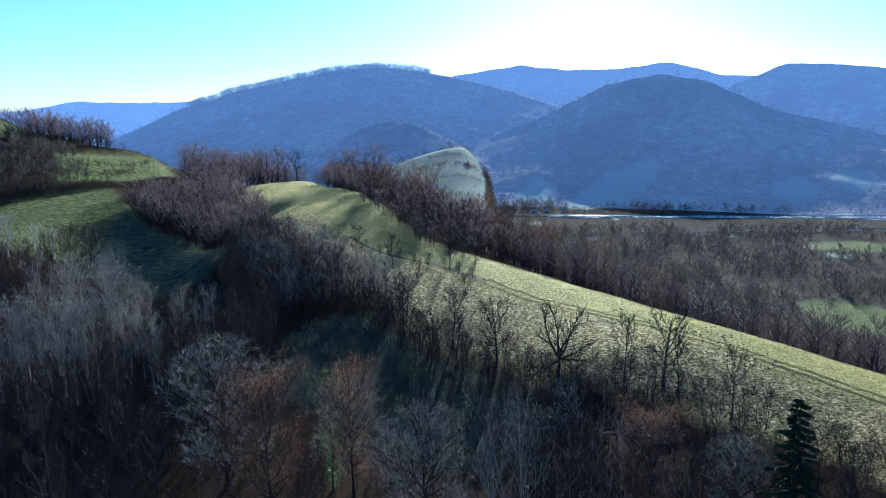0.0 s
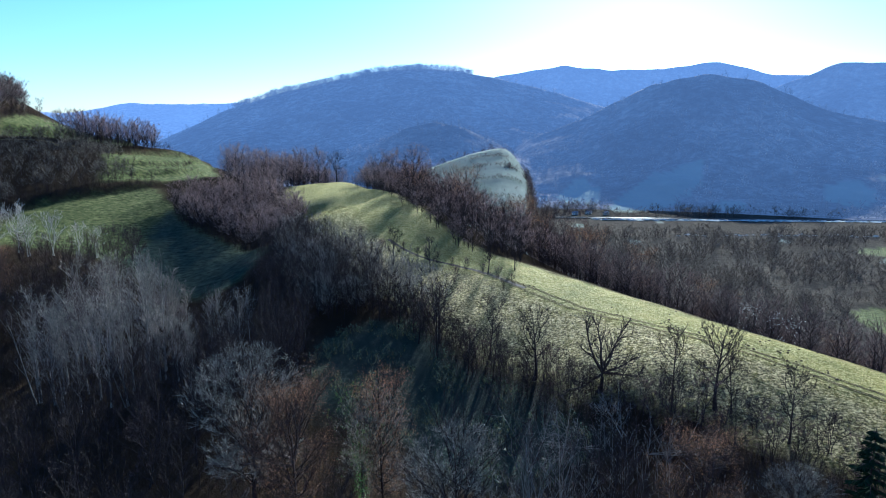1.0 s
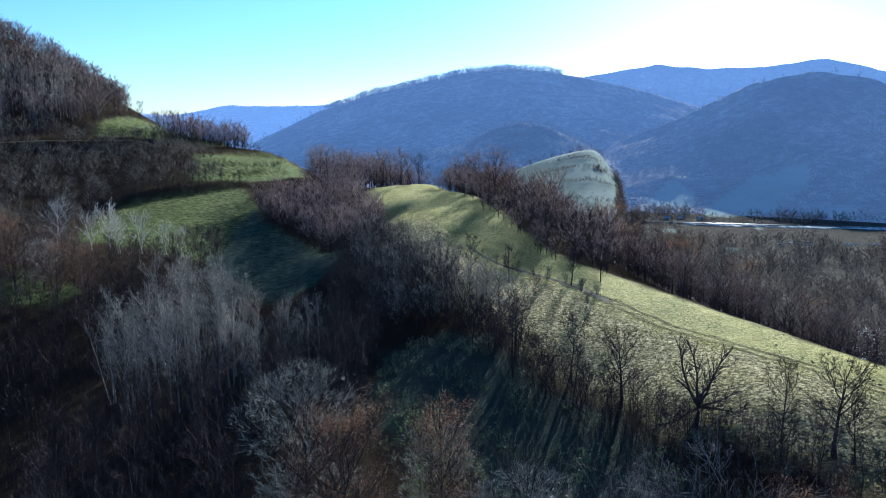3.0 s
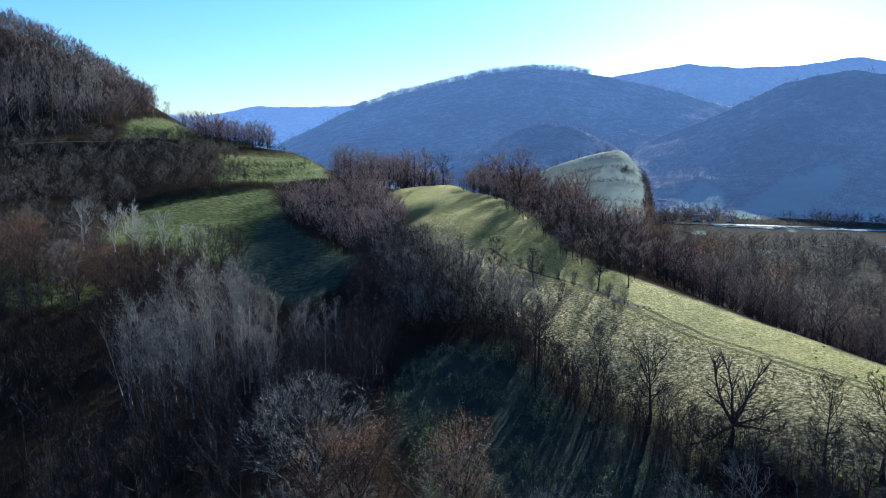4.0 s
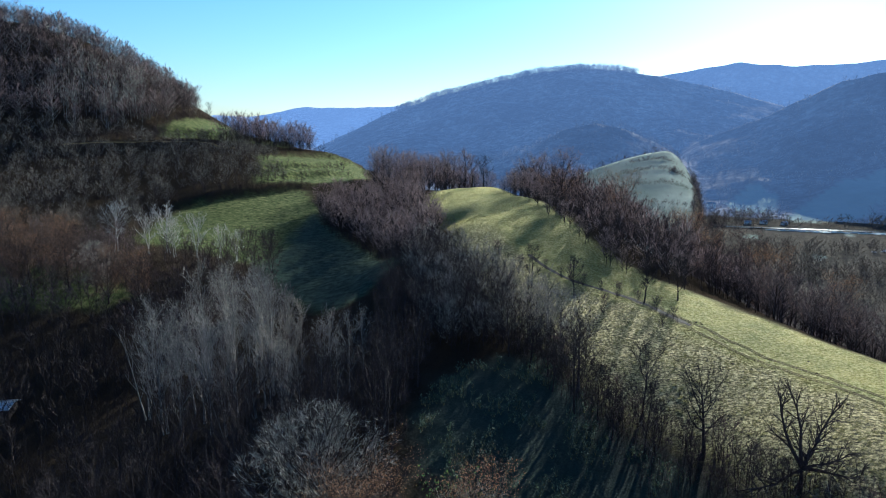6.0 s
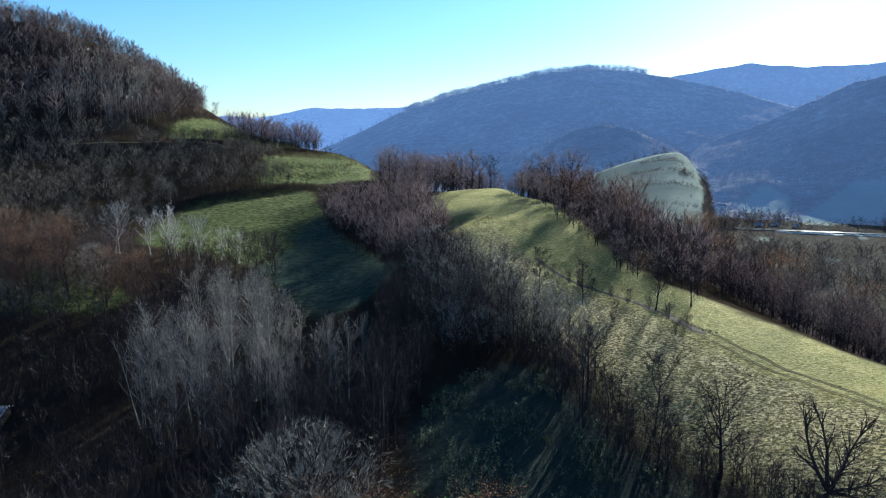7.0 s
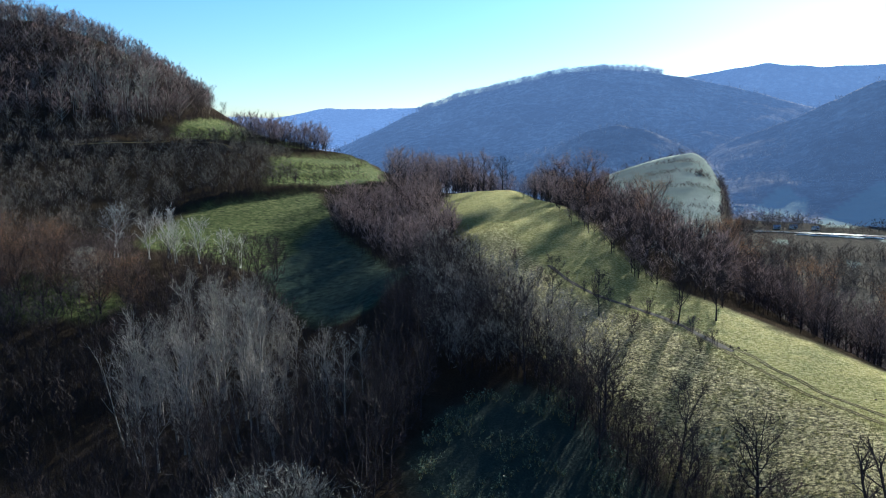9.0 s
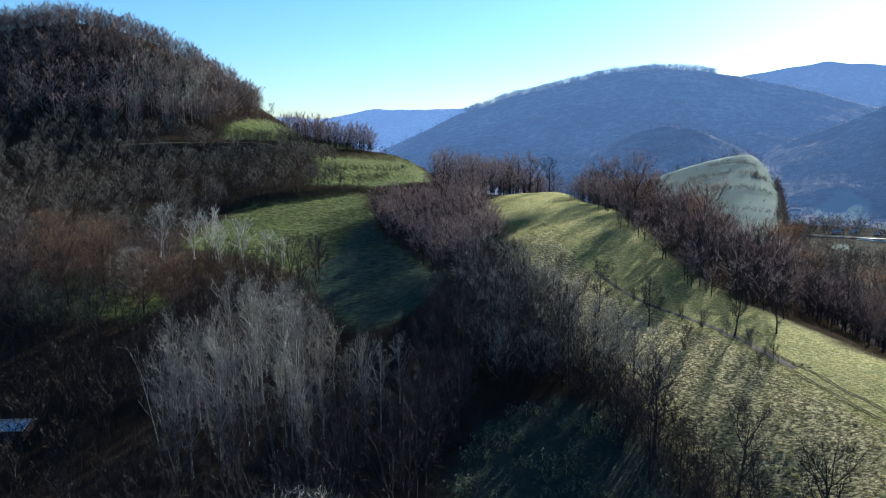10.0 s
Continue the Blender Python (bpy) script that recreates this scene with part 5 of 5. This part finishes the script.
scatter("bench_wood", VALLEYOAK, np.stack([CENTRE[0] + d * np.sin(a), CENTRE[1] + d * np.cos(a), r.uniform(0.6, 1.05, 170), r.uniform(0, 6, 170), r.integers(0, 5, 170)], 1), [BARK, LEAF_GREY], "bare wood on the steep front of the pale pasture")

# shaded brush under the foremost trees, bushes along the worn ditch, trees round the pale pasture
front = [(-34, 60), (-20, 48), (28, 46), (44, 60), (30, 76), (10, 84), (-10, 84), (-30, 88)]
thin = [(7, 68), (22, 64), (29, 75), (17, 90), (8, 84)]
scatter("pale_brush", SAPLING, strewn(thin, 1.9, 110, 69, 0.5, 1.1, 5), [BARK_ASH, TWIG_PALE], "pale bare saplings at the bank's foot", "undergrowth")
scatter("front_brush", SAPLING, strewn(front, 2.3, 420, 65, 0.35, 0.8, 5), [BARK, TWIG_RED], "dark brush on the wood floor", "undergrowth")
for x, y, k in ((7, 148, 0.4), (4, 152, 0.5), (1, 157, 0.45), (-3, 161, 0.55), (-6, 164, 0.4), (-10, 168, 0.5), (-15, 173, 0.45), (-19, 178, 0.4)):
    plant("red_shrub", x, y, k, abs(x * 53))
r = np.random.default_rng(66)
a = np.radians(np.concatenate([r.uniform(-5.2, 2.6, 60), r.uniform(-5.6, -4.4, 50)]))
d = np.concatenate([893 + r.normal(size=60) * 6, r.uniform(430, 900, 50)])
da = r.uniform(430, 900, 170)
a, d = np.append(a, np.radians(3.4 + 0.9 * (945 - da) / 500 + r.uniform(0, 2.4, 170))), np.append(d, da)
scatter("pasture_margin", GROVE, np.stack([CENTRE[0] + d * np.sin(a), CENTRE[1] + d * np.cos(a), r.uniform(0.4, 0.95, 280), r.uniform(0, 6, 280), r.integers(0, 5, 280)], 1), [BARK, LEAF_BROWN], "trees along the margins of the pale pasture")

hedge("bank_thicket", [(28, 90), (17, 98.5), (8, 108), (-3.5, 121), (-12.5, 134.5), (-22, 149)], 0.42, 0.35, 0.7, 67, "bare thicket along the top of the bank", SAPLING)
dell = [(-70, 94), (-88, 84), (-116, 92), (-124, 130), (-112, 148), (-92, 148), (-88, 128), (-74, 114)]
scatter("dell_brush", SAPLING, strewn(dell, 2.6, 380, 68, 0.4, 0.9, 5), [BARK, BARK], "dark tangled brush in the shaded gully", "undergrowth")
